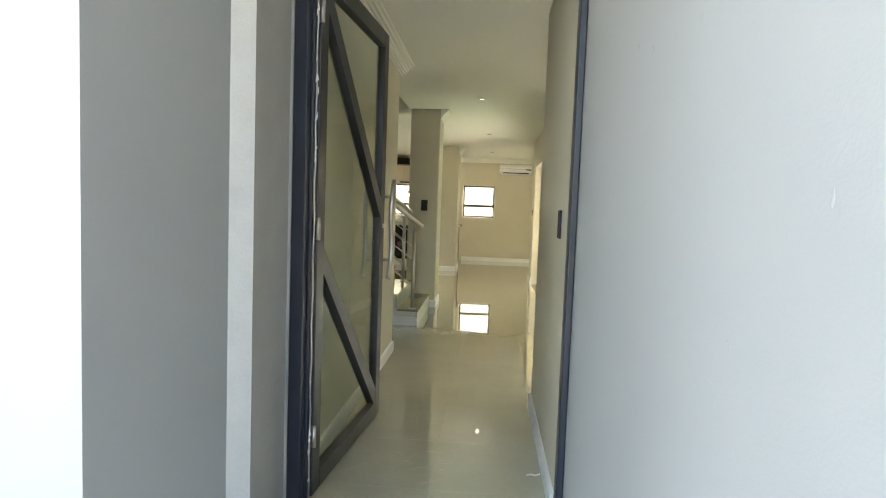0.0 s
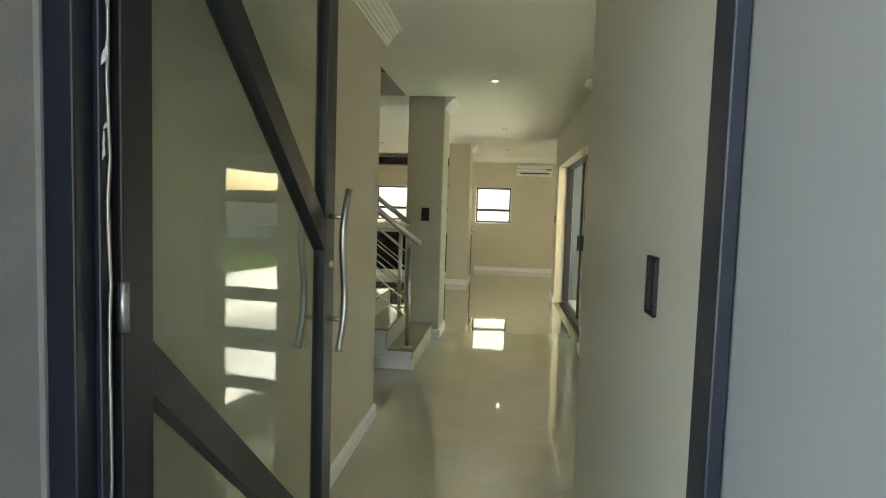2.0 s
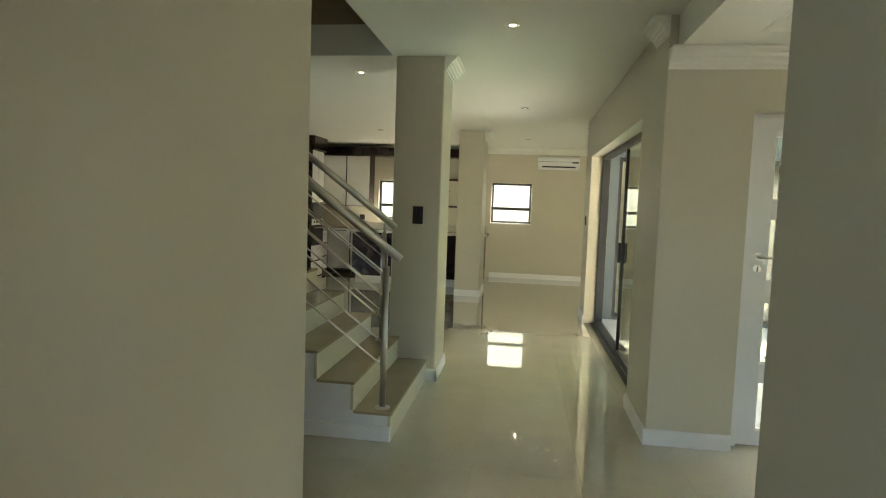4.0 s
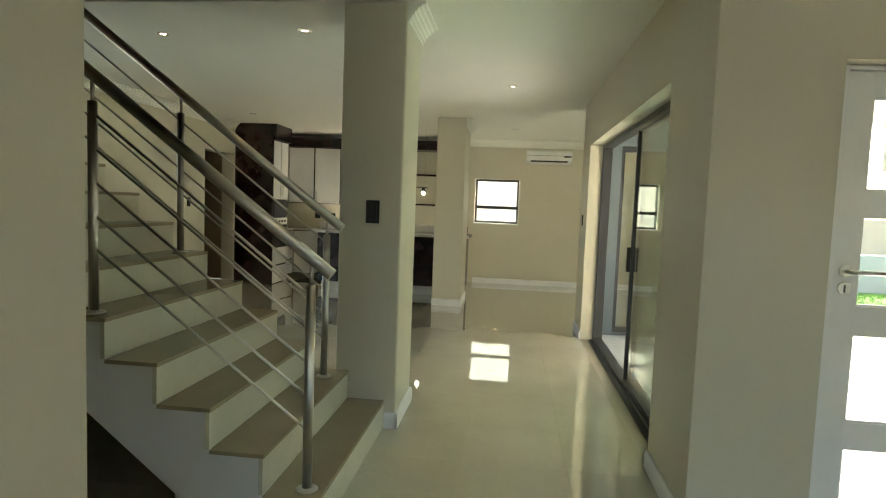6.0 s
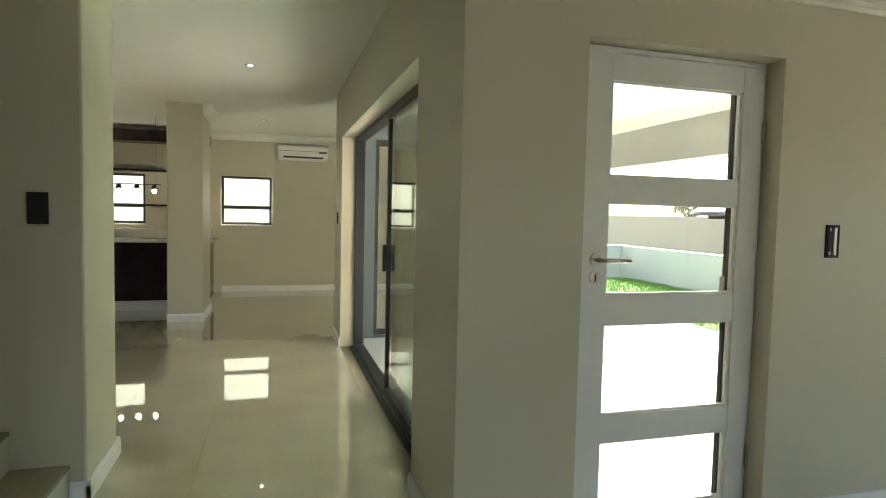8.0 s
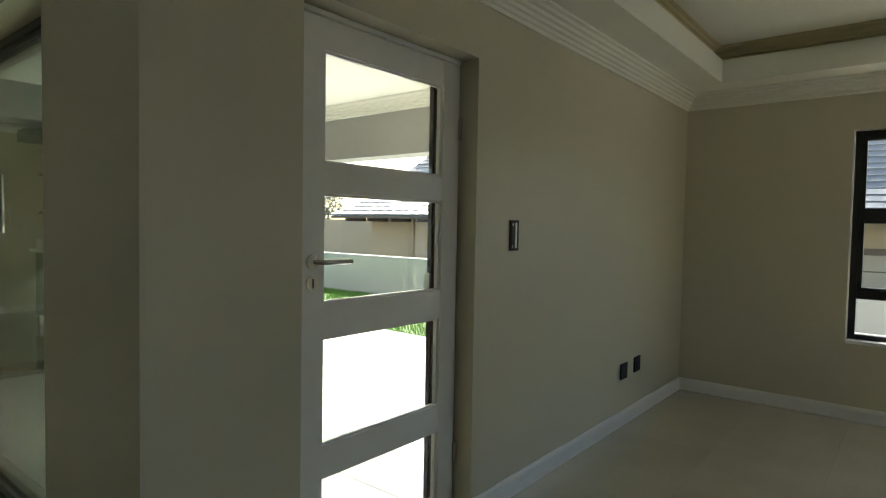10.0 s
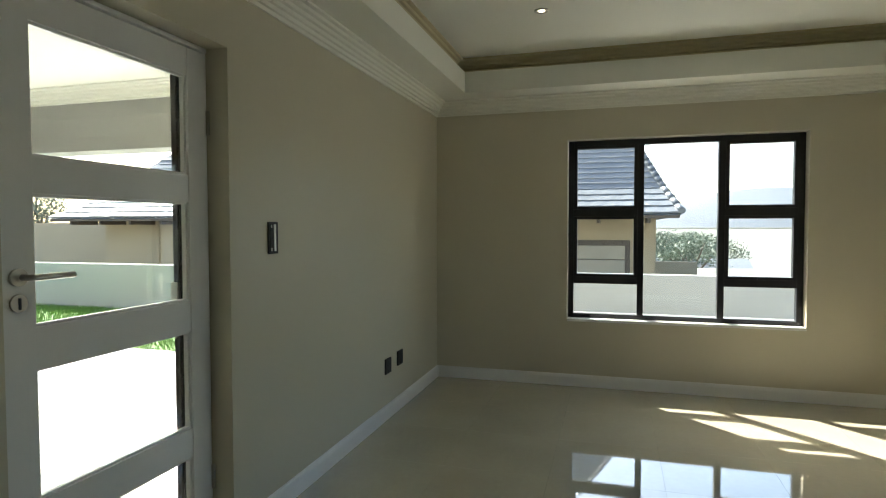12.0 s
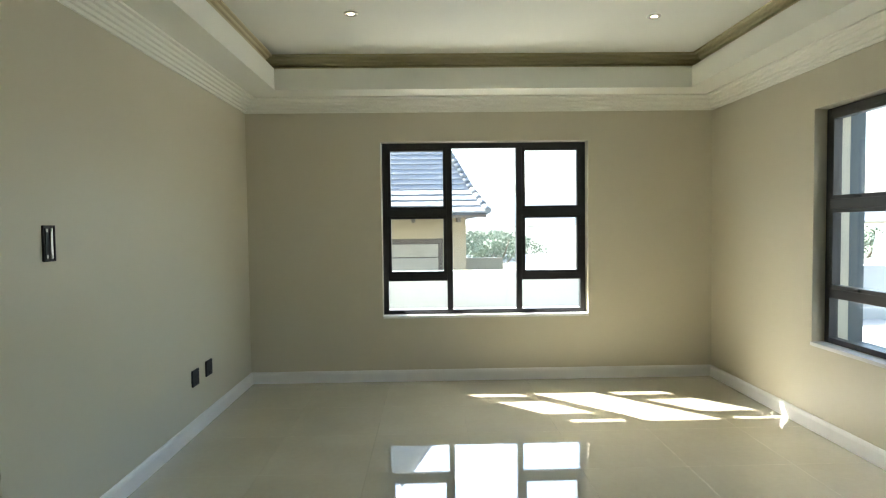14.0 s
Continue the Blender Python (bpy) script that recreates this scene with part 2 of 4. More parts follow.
# entrance
structure("wall_entry_left", wall_boxes("y", 2.06, 4.85, -0.03, 0.13, 0, CZ), PAINT, "smooth beige painted wall beside the front door", "wall")
structure("wall_entry_right", boxes((1.335, 1.342, 1.964, 2.06, 0, 2.5), (1.335, 1.50, 2.06, 3.5, 0, CZ)), PAINT, "smooth beige painted partition wall of the entrance", "wall")
structure("wall_front", wall_boxes("x", XW - 0.2, 1.62, 1.93, 2.06, 0, 3.4, [(0.14, 1.343, 0, 2.50)]), PORCH, "grey plastered front wall with the door opening", "wall")
structure("wall_porch_right", wall_boxes("y", -1.6, 1.929, 1.350, 1.62, -0.2, 3.4), PORCH, "pale grey plastered porch side wall", "wall")
structure("wall_porch_reveal", wall_boxes("x", -0.035, 0.128, 1.56, 1.93, -0.2, 3.4), EDGE, "chipped white plaster pier beside the front door", "wall")
structure("wall_porch_tiled", wall_boxes("x", -1.4, -0.037, 1.60, 1.93, -0.2, 3.4), PORCH, "plastered wall behind white tile strip", "wall")
structure("wall_porch_pier", wall_boxes("y", 0.45, 1.05, -0.14, 0.265, -0.2, 3.4), PORCH, "grey plastered porch pier", "wall")
# ceiling out of view; its depth sets how much skylight reaches the porch
structure("porch_ceiling", boxes((-1.4, 1.62, -0.2, 1.93, 3.0, 3.1)), CEIL, "unseen white porch ceiling added to limit the skylight", "ceiling")
structure("floor_porch", boxes((-1.4, 1.62, -1.6, 1.93, -0.22, -0.02)), PATIO, "pale tiled porch floor", "floor")
structure("pavement", boxes((-14, 7.5, -14, -1.6, -0.25, -0.05), (-14, -1.4, -1.6, 1.9, -0.25, -0.05), (1.62, 9.4, -1.6, 2.1, -0.25, -0.05), (6.55, 9.4, 2.1, 8.2, -0.25, -0.05)), PAVING, "pale sunlit paving in front of the house", "pavement")

# stair hall, dining and kitchen
# first opening is out of view, added to let daylight in; second is the doorway
structure("wall_west", wall_boxes("y", 2.06, YF, XW - 0.2, XW, 0, 5.2, [(7.65, 8.85, 0.1, 2.4), (12.2, 13.12, 0, 2.15)]), PAINT, "beige painted wall of the dining room with a doorway and an added unseen opening", "wall")
structure("wall_pantry", boxes((XW - 1.0, XW - 0.9, 11.6, 13.7, 0, 2.6), (XW - 1.5, XW - 0.2, 11.6, 11.7, 0, 2.6), (XW - 1.5, XW - 0.2, 13.6, 13.7, 0, 2.6), (XW - 1.5, XW - 0.2, 11.7, 13.6, 2.5, 2.6), (XW - 1.5, XW - 0.2, 11.7, 13.6, -0.1, -0.012)), SHADOWDARK, "pantry behind the doorway, its dimness put into the colour", "wall")
structure("wall_stair_south", wall_boxes("x", XW, -0.03, 4.70, 4.85, 0, 5.2), PAINT, "beige wall south of the staircase", "wall")
structure("wall_far", wall_boxes("x", XW - 0.2, 4.6, YF, YF + 0.2, 0, 3.0, [(-2.1, -0.86, 1.13, 1.95), (0.295, 1.12, 1.135, 1.965)]), PAINT, "beige painted far wall with two windows", "wall")
structure("wall_slider", wall_boxes("y", YN + 0.2, 11.0, XS, XS + 0.24, 0, 3.0, [(7.13, 10.40, 0, 2.16)]), PAINT, "beige passage wall with the sliding door opening", "wall")
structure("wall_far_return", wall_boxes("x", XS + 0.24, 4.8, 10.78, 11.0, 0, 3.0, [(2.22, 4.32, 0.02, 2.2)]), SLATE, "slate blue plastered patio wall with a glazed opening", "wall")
# the opening here is out of view, sized for the far room's brightness
structure("wall_far_east", wall_boxes("y", 11.0, YF, 4.6, 4.8, 0, 3.0, [(12.8, 13.4, 1.1, 1.95)]), PAINT, "plain east wall of the far room with an added glazed opening", "wall")
structure("column", boxes((-0.105, 0.295, 7.40, 7.95, 0, CZ), bev=0.012), PAINT, "square beige plastered column beside the stairs", "column")
structure("column", boxes((-0.10, 0.307, 12.1, 12.99, 0, CZ), bev=0.012), PAINT, "square beige plastered column before the breakfast bar", "column")

# living room
structure("wall_north", wall_boxes("x", XS, XE + 0.24, YN, YN + 0.2, 0, 3.0, [(2.325, 3.285, 0, 2.11)]), PAINT, "beige living room wall with a glazed door", "wall")
structure("wall_east", wall_boxes("y", YS - 0.24, YN, XE, XE + 0.24, 0, 3.0, [(3.44, 5.255, 0.575, 2.10)]), PAINT, "beige living room wall with a three light window", "wall")
structure("wall_south", wall_boxes("x", 1.62, XE, YS - 0.24, YS, 0, 3.0, [(3.08, 4.905, 0.575, 2.09)]), PAINT, "beige living room wall with a wide window", "wall")
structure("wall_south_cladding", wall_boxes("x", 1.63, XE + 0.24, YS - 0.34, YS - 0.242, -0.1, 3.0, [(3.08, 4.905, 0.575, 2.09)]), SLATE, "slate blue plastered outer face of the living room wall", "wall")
structure("wall_living_west", boxes((1.50, 1.62, 2.06, YS, 0, 3.0)), PAINT, "short beige return wall", "wall")

structure("ceiling", boxes((-0.135, XS + 0.1, 2.06, 11.0, CZ, CZ + 0.25), (XW, -0.135, 7.40, 11.0, CZ, CZ + 0.25), (XW, 4.6, 11.0, YF, CZ, CZ + 0.25), (XW, -0.135, 2.06, 4.85, CZ, CZ + 0.25)), CEIL, "flat white painted ceiling", "ceiling")
# unlit upper stairwell: its shade is in the plaster colour
structure("ceiling_stair_void", boxes((XW, 0.0, 4.6, 7.9, 5.2, 5.3)), SHADOWDARK, "ceiling over the stairwell, coloured dark for shade", "ceiling")
structure("wall_stair_void", boxes((XW, -0.135, 7.40, 7.55, CZ + 0.25, 5.2), (-0.135, 0.02, 4.7, 7.55, CZ + 0.25, 5.2)), SHADOWDARK, "upper walls of the stairwell, coloured dark for shade", "wall")
SZ, FZ, LZ = 2.47, 2.635, 2.755
structure("ceiling_bulkhead", boxes((XS + 0.05, XE, 6.08, YN, SZ, SZ + 0.04), (XS + 0.05, XE, YS, 2.67, SZ, SZ + 0.04), (5.93, XE, 2.67, 6.08, SZ, SZ + 0.04), (XS + 0.05, 2.2, 2.67, 6.08, SZ, SZ + 0.04),
    (2.2, 5.93, 6.06, 6.08, SZ - 0.003, FZ), (2.2, 5.93, 2.67, 2.69, SZ - 0.003, FZ), (5.91, 5.93, 2.69, 6.06, SZ - 0.003, FZ), (2.2, 2.22, 2.69, 6.06, SZ - 0.003, FZ),
    (XS + 0.05, XS + 0.10, YS, YN, SZ + 0.04, 3.0)), CEIL, "white plasterboard bulkhead framing the tray ceiling", "ceiling")
structure("ceiling_living", boxes((1.4, XE, YS, YN, LZ, LZ + 0.15)), CEIL, "raised white tray ceiling", "ceiling")
structure("ceiling_recess", boxes((2.0, 6.16, 6.19, 6.21, FZ, LZ), (2.0, 6.16, 2.54, 2.56, FZ, LZ), (6.04, 6.06, 2.56, 6.19, FZ, LZ)), OLIVE, "recess sides above the bulkhead, shade put in as olive", "ceiling")
structure("roof", boxes((XW - 0.3, 1.4, 1.9, YF + 0.3, 5.3, 5.4), (1.3, XE + 0.80, YS - 0.7, YN + 0.3, 3.0, 3.1), (1.4, 5.0, YN + 0.3, YF + 0.3, 3.02, 3.12)), CEIL, "flat roof slab", "roof")
structure("roof_eave", boxes((XE + 0.24, XE + 0.72, YS - 0.7, YN + 0.3, 2.50, 2.56), (XE + 0.70, XE + 0.74, YS - 0.7, YN + 0.3, 2.46, 2.75)), CEIL, "white boarded roof eave above the window", "roof")

# patio
structure("floor_patio", boxes((XS + 0.24, 6.55, YN + 0.2, 12.2, -0.2, -0.022)), GROUT, "grout bed under pale patio tiles", "floor")
structure("ceiling_patio", boxes((XS + 0.24, 5.25, YN + 0.2, 10.77, 2.50, 2.58)), CEIL, "white covered patio ceiling", "ceiling")
structure("beam_patio", boxes((5.0, 5.25, YN + 0.2, 10.77, 1.99, 2.50)), PORCH, "grey plastered patio beam", "beam")
structure("wall_boundary", boxes((4.85, 9.6, 17.0, 17.2, -0.24, 0.73), (9.4, 9.6, -6, 17.0, -0.24, 0.72)), BOUNDARY, "low white plastered boundary wall", "wall")
structure("lawn", boxes((6.55, 9.4, 8.2, 17.0, -0.24, -0.06)), GRASS, "bright green mown lawn by the boundary wall", "lawn")
structure("lawn", boxes((4.85, 6.55, 12.2, 17.0, -0.24, -0.06)), GRASS, "bright green strip of lawn beyond the patio", "lawn")

# added panel: its dark brown stands in for the shade under the flight
structure("wall_understair", prism([(-0.55, 0.0), (-0.55, 0.22), (-2.7, 1.85), (-3.6, 1.9), (-3.6, 0.0)], 0.06, lambda u, v, d: (u, 7.2 + d, v)), BROWN, "dark brown panel added for the shade under the stairs", "wall")
cornice("y", 2.06, 5.0, 0.13, 1, CZ)
cornice("y", 7.40, 7.95, 0.295, 1, CZ)
cornice("y", 12.1, 12.99, 0.307, 1, CZ)
cornice("x", XW, 1.9, YF, -1, CZ)
cornice("x", 1.9, 4.6, YF, -1, CZ)
cornice("y", 7.6, 14.7, XW, 1, CZ)
cornice("x", XS, XE, YN, -1, SZ)
cornice("x", 1.62, XE, YS, 1, SZ)
cornice("y", YS, YN, XE, -1, SZ)
cornice("y", 6.65, 10.7, 5.0, -1, 2.50)
# upper cornices take the olive that carries the recess shade
cornice("x", 2.2, 5.93, 6.19, -1, LZ, OLIVE)
cornice("x", 2.2, 5.93, 2.56, 1, LZ, OLIVE)
cornice("y", 2.56, 6.19, 6.04, -1, LZ, OLIVE)
cornice("y", 6.415, 6.75, XS, -1, CZ)
skirting("y", 2.06, 4.85, 0.13, 1)
skirting("x", -0.03, 0.148, 4.85, 1)
skirting("y", 2.06, 3.5, 1.335, -1)
skirting("x", 1.317, 1.5, 3.5, 1)
skirting("y", YN, 7.13, XS, -1)
skirting("y", 10.40, 11.0, XS, -1)
skirting("x", XS - 0.018, 2.325, YN, -1)
skirting("x", 3.285, XE, YN, -1)
skirting("y", YS, YN, XE, -1)
skirting("x", 1.62, XE, YS, 1)
skirting("x", 0.307, 4.6, YF, -1)
skirting("y", 7.382, 7.968, 0.295, 1)
skirting("x", 0.225, 0.313, 7.40, -1)
skirting("y", 12.08, 12.99, 0.307, 1)
skirting("x", -0.10, 0.325, 12.1, -1)
skirting("y", 7.3, 12.2, XW, 1)


# ---- entrance ----
def front_door():
    structure("door_1_frame", boxes((0.14, 0.20, 1.935, 2.065, 0, 2.50), (0.20, 0.215, 1.985, 2.02, 0, 2.46), (1.321, 1.348, 1.875, 1.962, 0, 2.50), (0.20, 1.321, 1.935, 2.065, 2.455, 2.50), bev=0.004), JAMB, "blue black steel front door frame", "door frame")
    door = thing("front_door", "tall charcoal steel and glass front door standing open", "door", (0.205, 2.03, 0))
    door.rotation_euler = (0, 0, math.atan2(1.165, 0.092))
    W, H, B, T = 1.17, 2.43, 0.094, 0.05
    part("hinge_stile", boxes((0, B, -T / 2, T / 2, 0.012, H), bev=0.004), DOORSTEEL, door)
    part("lock_stile", boxes((W - B, W, -T / 2, T / 2, 0.012, H), bev=0.004), DOORSTEEL, door)
    part("top_rail", boxes((B, W - B, -T / 2, T / 2, H - B, H), bev=0.004), DOORSTEEL, door)
    part("bottom_rail", boxes((B, W - B, -T / 2, T / 2, 0.012, 0.012 + B), bev=0.004), DOORSTEEL, door)
    for z0, z1 in ((2.30, 1.345), (1.11, 0.13)):
        h = 0.064
        out = [(B * 0.9, z0 - h), (B * 0.9, z0 + h * 0.9), (W - B * 0.9, z1 + h * 0.9), (W - B * 0.9, z1 - h)]
        part("diagonal_bar", prism(out, T * 0.96, lambda u, v, d: (u, d - T * 0.48, v)), DOORSTEEL, door)
    g = part("glass_pane", boxes((B, W - B, -0.004, 0.004, 0.09, H - B)), TINT, door, "greenish clear glass pane")
    g.visible_shadow = False
    for s in (-1, 1):
        pts = []
        for k in range(25):
            f = k / 24
            pts.append((W - 0.05 + 0.035 * math.sin(f * 2 * math.pi) + 0.085 * (f - 0.5), s * 0.085, 0.905 + 0.62 * f))
        hd = part("pull_handle", tube(pts, 0.0145, 14), STEEL, door, "curved brushed steel pull handle")
        for z in (1.02, 1.42):
            f = (z - 0.905) / 0.62
            x = W - 0.05 + 0.035 * math.sin(f * 2 * math.pi) + 0.085 * (f - 0.5)
            part("handle_standoff", tube([(x, s * 0.02, z), (x, s * 0.085, z)], 0.009), STEEL, hd)
        part("lock_cylinder", tube([(W - 0.045, s * 0.022, 1.235), (W - 0.045, s * 0.034, 1.235)], 0.014), STEEL, door)
    for z in (0.25, 1.2, 2.15):
        part("hinge", tube([(-0.004, -0.03, z), (-0.004, -0.03, z + 0.1)], 0.011), STEEL, door, "worn steel hinge")


front_door()


def plaster_chips():
    """Small raised paint drips on the porch wall."""
    r = random.Random(8)
    c = thing("paint_drip", "small raised paint drips on the porch wall", "paint mark", (1.349, 1.2, 1.4), "", "stuff")
    bm = bmesh.new()
    for k in range(26):
        y, z, s = r.uniform(-1.3, 0.6), r.uniform(-1.0, 0.9), r.uniform(0.003, 0.008)
        q = bmesh.ops.create_icosphere(bm, subdivisions=1, radius=s)
        bmesh.ops.transform(bm, matrix=Matrix.Translation((0.001, y, z)) @ Matrix.Diagonal((0.25, 1, r.uniform(1, 3), 1)), verts=q["verts"])
    part("drips", bm, PORCH, c)


plaster_chips()
strip = thing("rubber_door_seal", "worn shiny seal strip along the door jamb", "door seal", (0.222, 2.0, 0))
part("seal", tube([(0.0 + 0.002 * math.sin(k * 1.7), 0.002 * math.cos(k * 2.3), 0.02 + k * 0.08) for k in range(30)], 0.004, 6), STEEL, strip)


r_wrap = random.Random(14)
for k in range(22):
    z, w = r_wrap.choice((0.15, 0.3, 0.55, 1.1, 1.6, 1.75, 1.9, 2.2)) + r_wrap.uniform(-0.08, 0.08), r_wrap.uniform(0.004, 0.012)
    x, hgt = r_wrap.uniform(-0.004, 0.012), r_wrap.uniform(0.008, 0.05)
    part("torn_wrap", prism([(x, z), (x + w, z + hgt * 0.3), (x + w * 0.6, z + hgt), (x + w * 0.2, z + hgt * 0.6)], 0.002, lambda u, v, d: (u, d - 0.022 + 0.1 * (u - x), v)), WHITE, strip, "torn white protective film")


def switch_plate(label, at, turn, w=0.075, h=0.125, open_box=True):
    """A wall switch whose face looks along -y before the turn."""
    s = thing("wall_switch", label, "wall switch", at, "wall switches")
    s.rotation_euler = (0, 0, radians(turn))
    part("back_box", boxes((-w / 2, w / 2, -0.004, 0.002, -h / 2, h / 2), bev=0.0015), SWITCH, s)
    part("rim", boxes((-w / 2, -w / 2 + 0.006, -0.009, -0.004, -h / 2, h / 2), (w / 2 - 0.006, w / 2, -0.009, -0.004, -h / 2, h / 2), (-w / 2, w / 2, -0.009, -0.004, -h / 2, -h / 2 + 0.006), (-w / 2, w / 2, -0.009, -0.004, h / 2 - 0.006, h / 2)), SWITCH, s)
    if open_box:
        for x in (-w * 0.22, w * 0.22):
            part("mounting_strap", boxes((x - 0.007, x + 0.007, -0.008, -0.004, -h * 0.42, h * 0.42)), STEEL if h > 0.148 and x > 0 else BLACK, s)
            for z in (-h * 0.36, h * 0.36):
                part("screw_lug", boxes((x - 0.004, x + 0.004, -0.010, -0.008, z - 0.007, z + 0.007)), STEEL if h > 0.148 else BLACK, s)
    return s


switch_plate("dark uncovered switch box in the entrance wall", (1.335, 2.315, 1.305), -90, 0.08, 0.135)
switch_plate("dark uncovered switch box in the column", (0.112, 7.40, 1.385), 0, 0.085, 0.145)
switch_plate("dark uncovered switch box beside the glazed door", (3.60, YN, 1.315), 0, 0.075, 0.15)
switch_plate("small dark switch on the passage wall", (XS, 10.72, 1.33), -90, 0.06, 0.12, False)
switch_plate("dark uncovered switch box in the dining wall", (XW, 11.75, 1.35), 90, 0.08, 0.13)


def socket(at):
    s = thing("wall_socket", "black plastic wall socket above the skirting", "wall socket", at, "low wall sockets")
    part("plate", boxes((-0.055, 0.055, -0.012, 0.0, -0.055, 0.055), bev=0.004), BLACK, s)
    for x in (-0.018, 0.018):
        part("pin_hole", tube([(x, -0.0135, 0.01), (x, -0.011, 0.01)], 0.006, 8), SWITCH, s)
    part("toggle", boxes((-0.012, 0.012, -0.016, -0.012, -0.042, -0.024), bev=0.002), BLACK, s)
    return s


first_socket = socket((5.05, YN, 0.375))
copy_thing(first_socket, pose(5.29, YN, 0.385))


def downlight(at):
    d = thing("ceiling_downlight", "small recessed downlight with a metal ring", "ceiling light", at, "recessed downlights")
    part("trim_ring", lathe([(0.024, 0.0), (0.047, 0.0), (0.045, -0.006), (0.034, -0.009), (0.024, -0.003)], 24), STEEL, d)
    part("lamp", lathe([(0.0235, 0.0), (0.0235, -0.002), (0.018, -0.0035), (0.006, -0.004)], 20), LAMP, d, "glowing warm lamp")
    return d


light_1 = downlight((0.85, 6.60, CZ))
for x, y, z in ((0.935, 9.88, CZ), (1.0, 13.16, CZ), (-1.74, 8.11, CZ), (-0.577, 8.01, CZ), (-2.92, 10.17, CZ), (-2.84, 12.13, CZ), (-1.43, 12.22, CZ), (5.03, 5.33, LZ), (5.10, 3.31, LZ)):
    copy_thing(light_1, pose(x, y, z))

scrap = thing("paper_scrap", "small white torn paper scrap on the entrance floor", "paper scrap", (1.27, 2.42, 0.0))
part("sheet", prism([(-0.03, 0.0), (-0.01, 0.006), (0.015, 0.002), (0.04, 0.012), (0.04, 0.014), (0.015, 0.004), (-0.01, 0.008), (-0.03, 0.002)], 0.018, lambda u, v, d: (u, d, v + 0.001)), WHITE, scrap)
rnd0 = random.Random(11)
for k in range(10):
    cx, cy = rnd0.uniform(0.35, 0.95), rnd0.uniform(2.2, 2.55)
    crumb = thing("dirt_crumb", "brown grit crumb on the tiles inside the door", "dirt", (cx, cy, 0.0), "grit by the door")
    part("crumb", prism([(0, 0), (rnd0.uniform(0.01, 0.05), 0), (rnd0.uniform(0.01, 0.03), 0.003), (0.002, 0.003)], rnd0.uniform(0.004, 0.01), lambda u, v, d: (u, d + u * 0.4, v)), DUST, crumb)

dust = thing("dust_streak", "brown dried mud streaks on the tiles inside the door", "dirt", (0.6, 2.45, 0.0), "", "stuff")
dust_bm = bmesh.new()
for k in range(34):
    cx, cy, turn = rnd0.gauss(0.0, 0.16), rnd0.gauss(0.0, 0.14), rnd0.uniform(-0.5, 0.9)
    la, lb = rnd0.uniform(0.01, 0.07), rnd0.uniform(0.002, 0.007)
    ring = []
    for q in range(9):
        a = q * 2 * math.pi / 9
        u, v = la * math.cos(a) * rnd0.uniform(0.7, 1.1), lb * math.sin(a) * rnd0.uniform(0.6, 1.2)
        ring.append(dust_bm.verts.new((cx + u * math.cos(turn) - v * math.sin(turn), cy + u * math.sin(turn) + v * math.cos(turn), 0.0006)))
    dust_bm.faces.new(ring)
part("mud", dust_bm, DUST, dust)

# porch tiles
for k in range(14):
    part("tile", boxes((-0.148, -0.042, 1.588, 1.600, -0.20 + k * 0.24, 0.035 + k * 0.24), bev=0.002), PORCHTILE, bpy.data.objects["wall_porch_tiled"])


# ---- staircase ----
def staircase():
    st = thing("staircase", "tiled staircase with white painted sides rising beside the column", "staircase", (0.22, 6.08, 0))
    G, R, N = 0.24, 0.181, 12
    x0, y1 = 0.22, 7.395
    prof = []
    for k in range(N):
        prof += [(x0 - 0.02 - G * k, R * k), (x0 - 0.02 - G * k, R * (k + 1) - 0.02)]
    prof += [(-3.55, R * N - 0.02), (-3.55, R * N - 0.22), (-2.66, R * N - 0.22), (-0.42, 0.15), (-0.42, 0.0)]
    part("stair_body", prism(prof, y1 - 6.09, lambda u, v, d: (u - 0.22, d + 0.01, v)), WHITE, st, "white painted concrete stair body")
    for k in range(N):
        xr, z = x0 - G * k, R * (k + 1)
        back = xr - G - (0.0 if k < N - 1 else 0.9)
        part("tread", boxes((back - 0.22, xr + 0.005 - 0.22, 0.0, y1 - 6.08, z - 0.019, z), bev=0.002), TREAD, st, "brown glazed tiled tread")
        part("riser", boxes((xr - 0.019 - 0.22, xr - 0.22, 0.002, y1 - 6.082, R * k + 0.001, z - 0.020)), STEP, st, "cream tiled riser")
    part("side_skirting", boxes((-0.66, -0.0, -0.008, 0.010, 0.0, 0.095), bev=0.003), WHITE, st)
    return st


staircase()


def railing(name, y, x_end, z_end, posts, x_far):
    slope = 0.181 / 0.24
    def top(x):
        return z_end + (x_end - x) * slope
    r = thing(name, "brushed steel stair railing with round handrail and thin rods", "stair railing", (x_end, y, 0.181))
    o = Vector((x_end, y, 0.181))
    def loc(x, z):
        return Vector((x, y, z)) - o
    part("handrail", tube([loc(x_end, z_end), loc(x_far, top(x_far))], 0.027, 18), STEEL, r)
    for px in posts:
        k = math.floor((0.22 - px) / 0.24)
        foot = 0.181 * (k + 1)
        ps = part("post", tube([loc(px, foot), loc(px, top(px) - 0.115)], 0.0215, 16), STEEL, r)
        part("post_pin", tube([loc(px, top(px) - 0.115), loc(px, top(px) - 0.02)], 0.009), STEEL, ps)
        fl = lathe([(0.048, 0), (0.048, 0.006), (0.03, 0.012), (0.022, 0.013)], 20)
        bmesh.ops.translate(fl, verts=fl.verts, vec=loc(px, foot))
        part("base_flange", fl, STEEL, ps)
    x_a = max(posts)
    for k in range(5):
        dz = 0.165 + 0.147 * k
        part("rod", tube([loc(x_a, top(x_a) - dz), loc(max(x_far, min(posts)), top(max(x_far, min(posts))) - dz)], 0.0065, 8), STEEL, r)
    return r


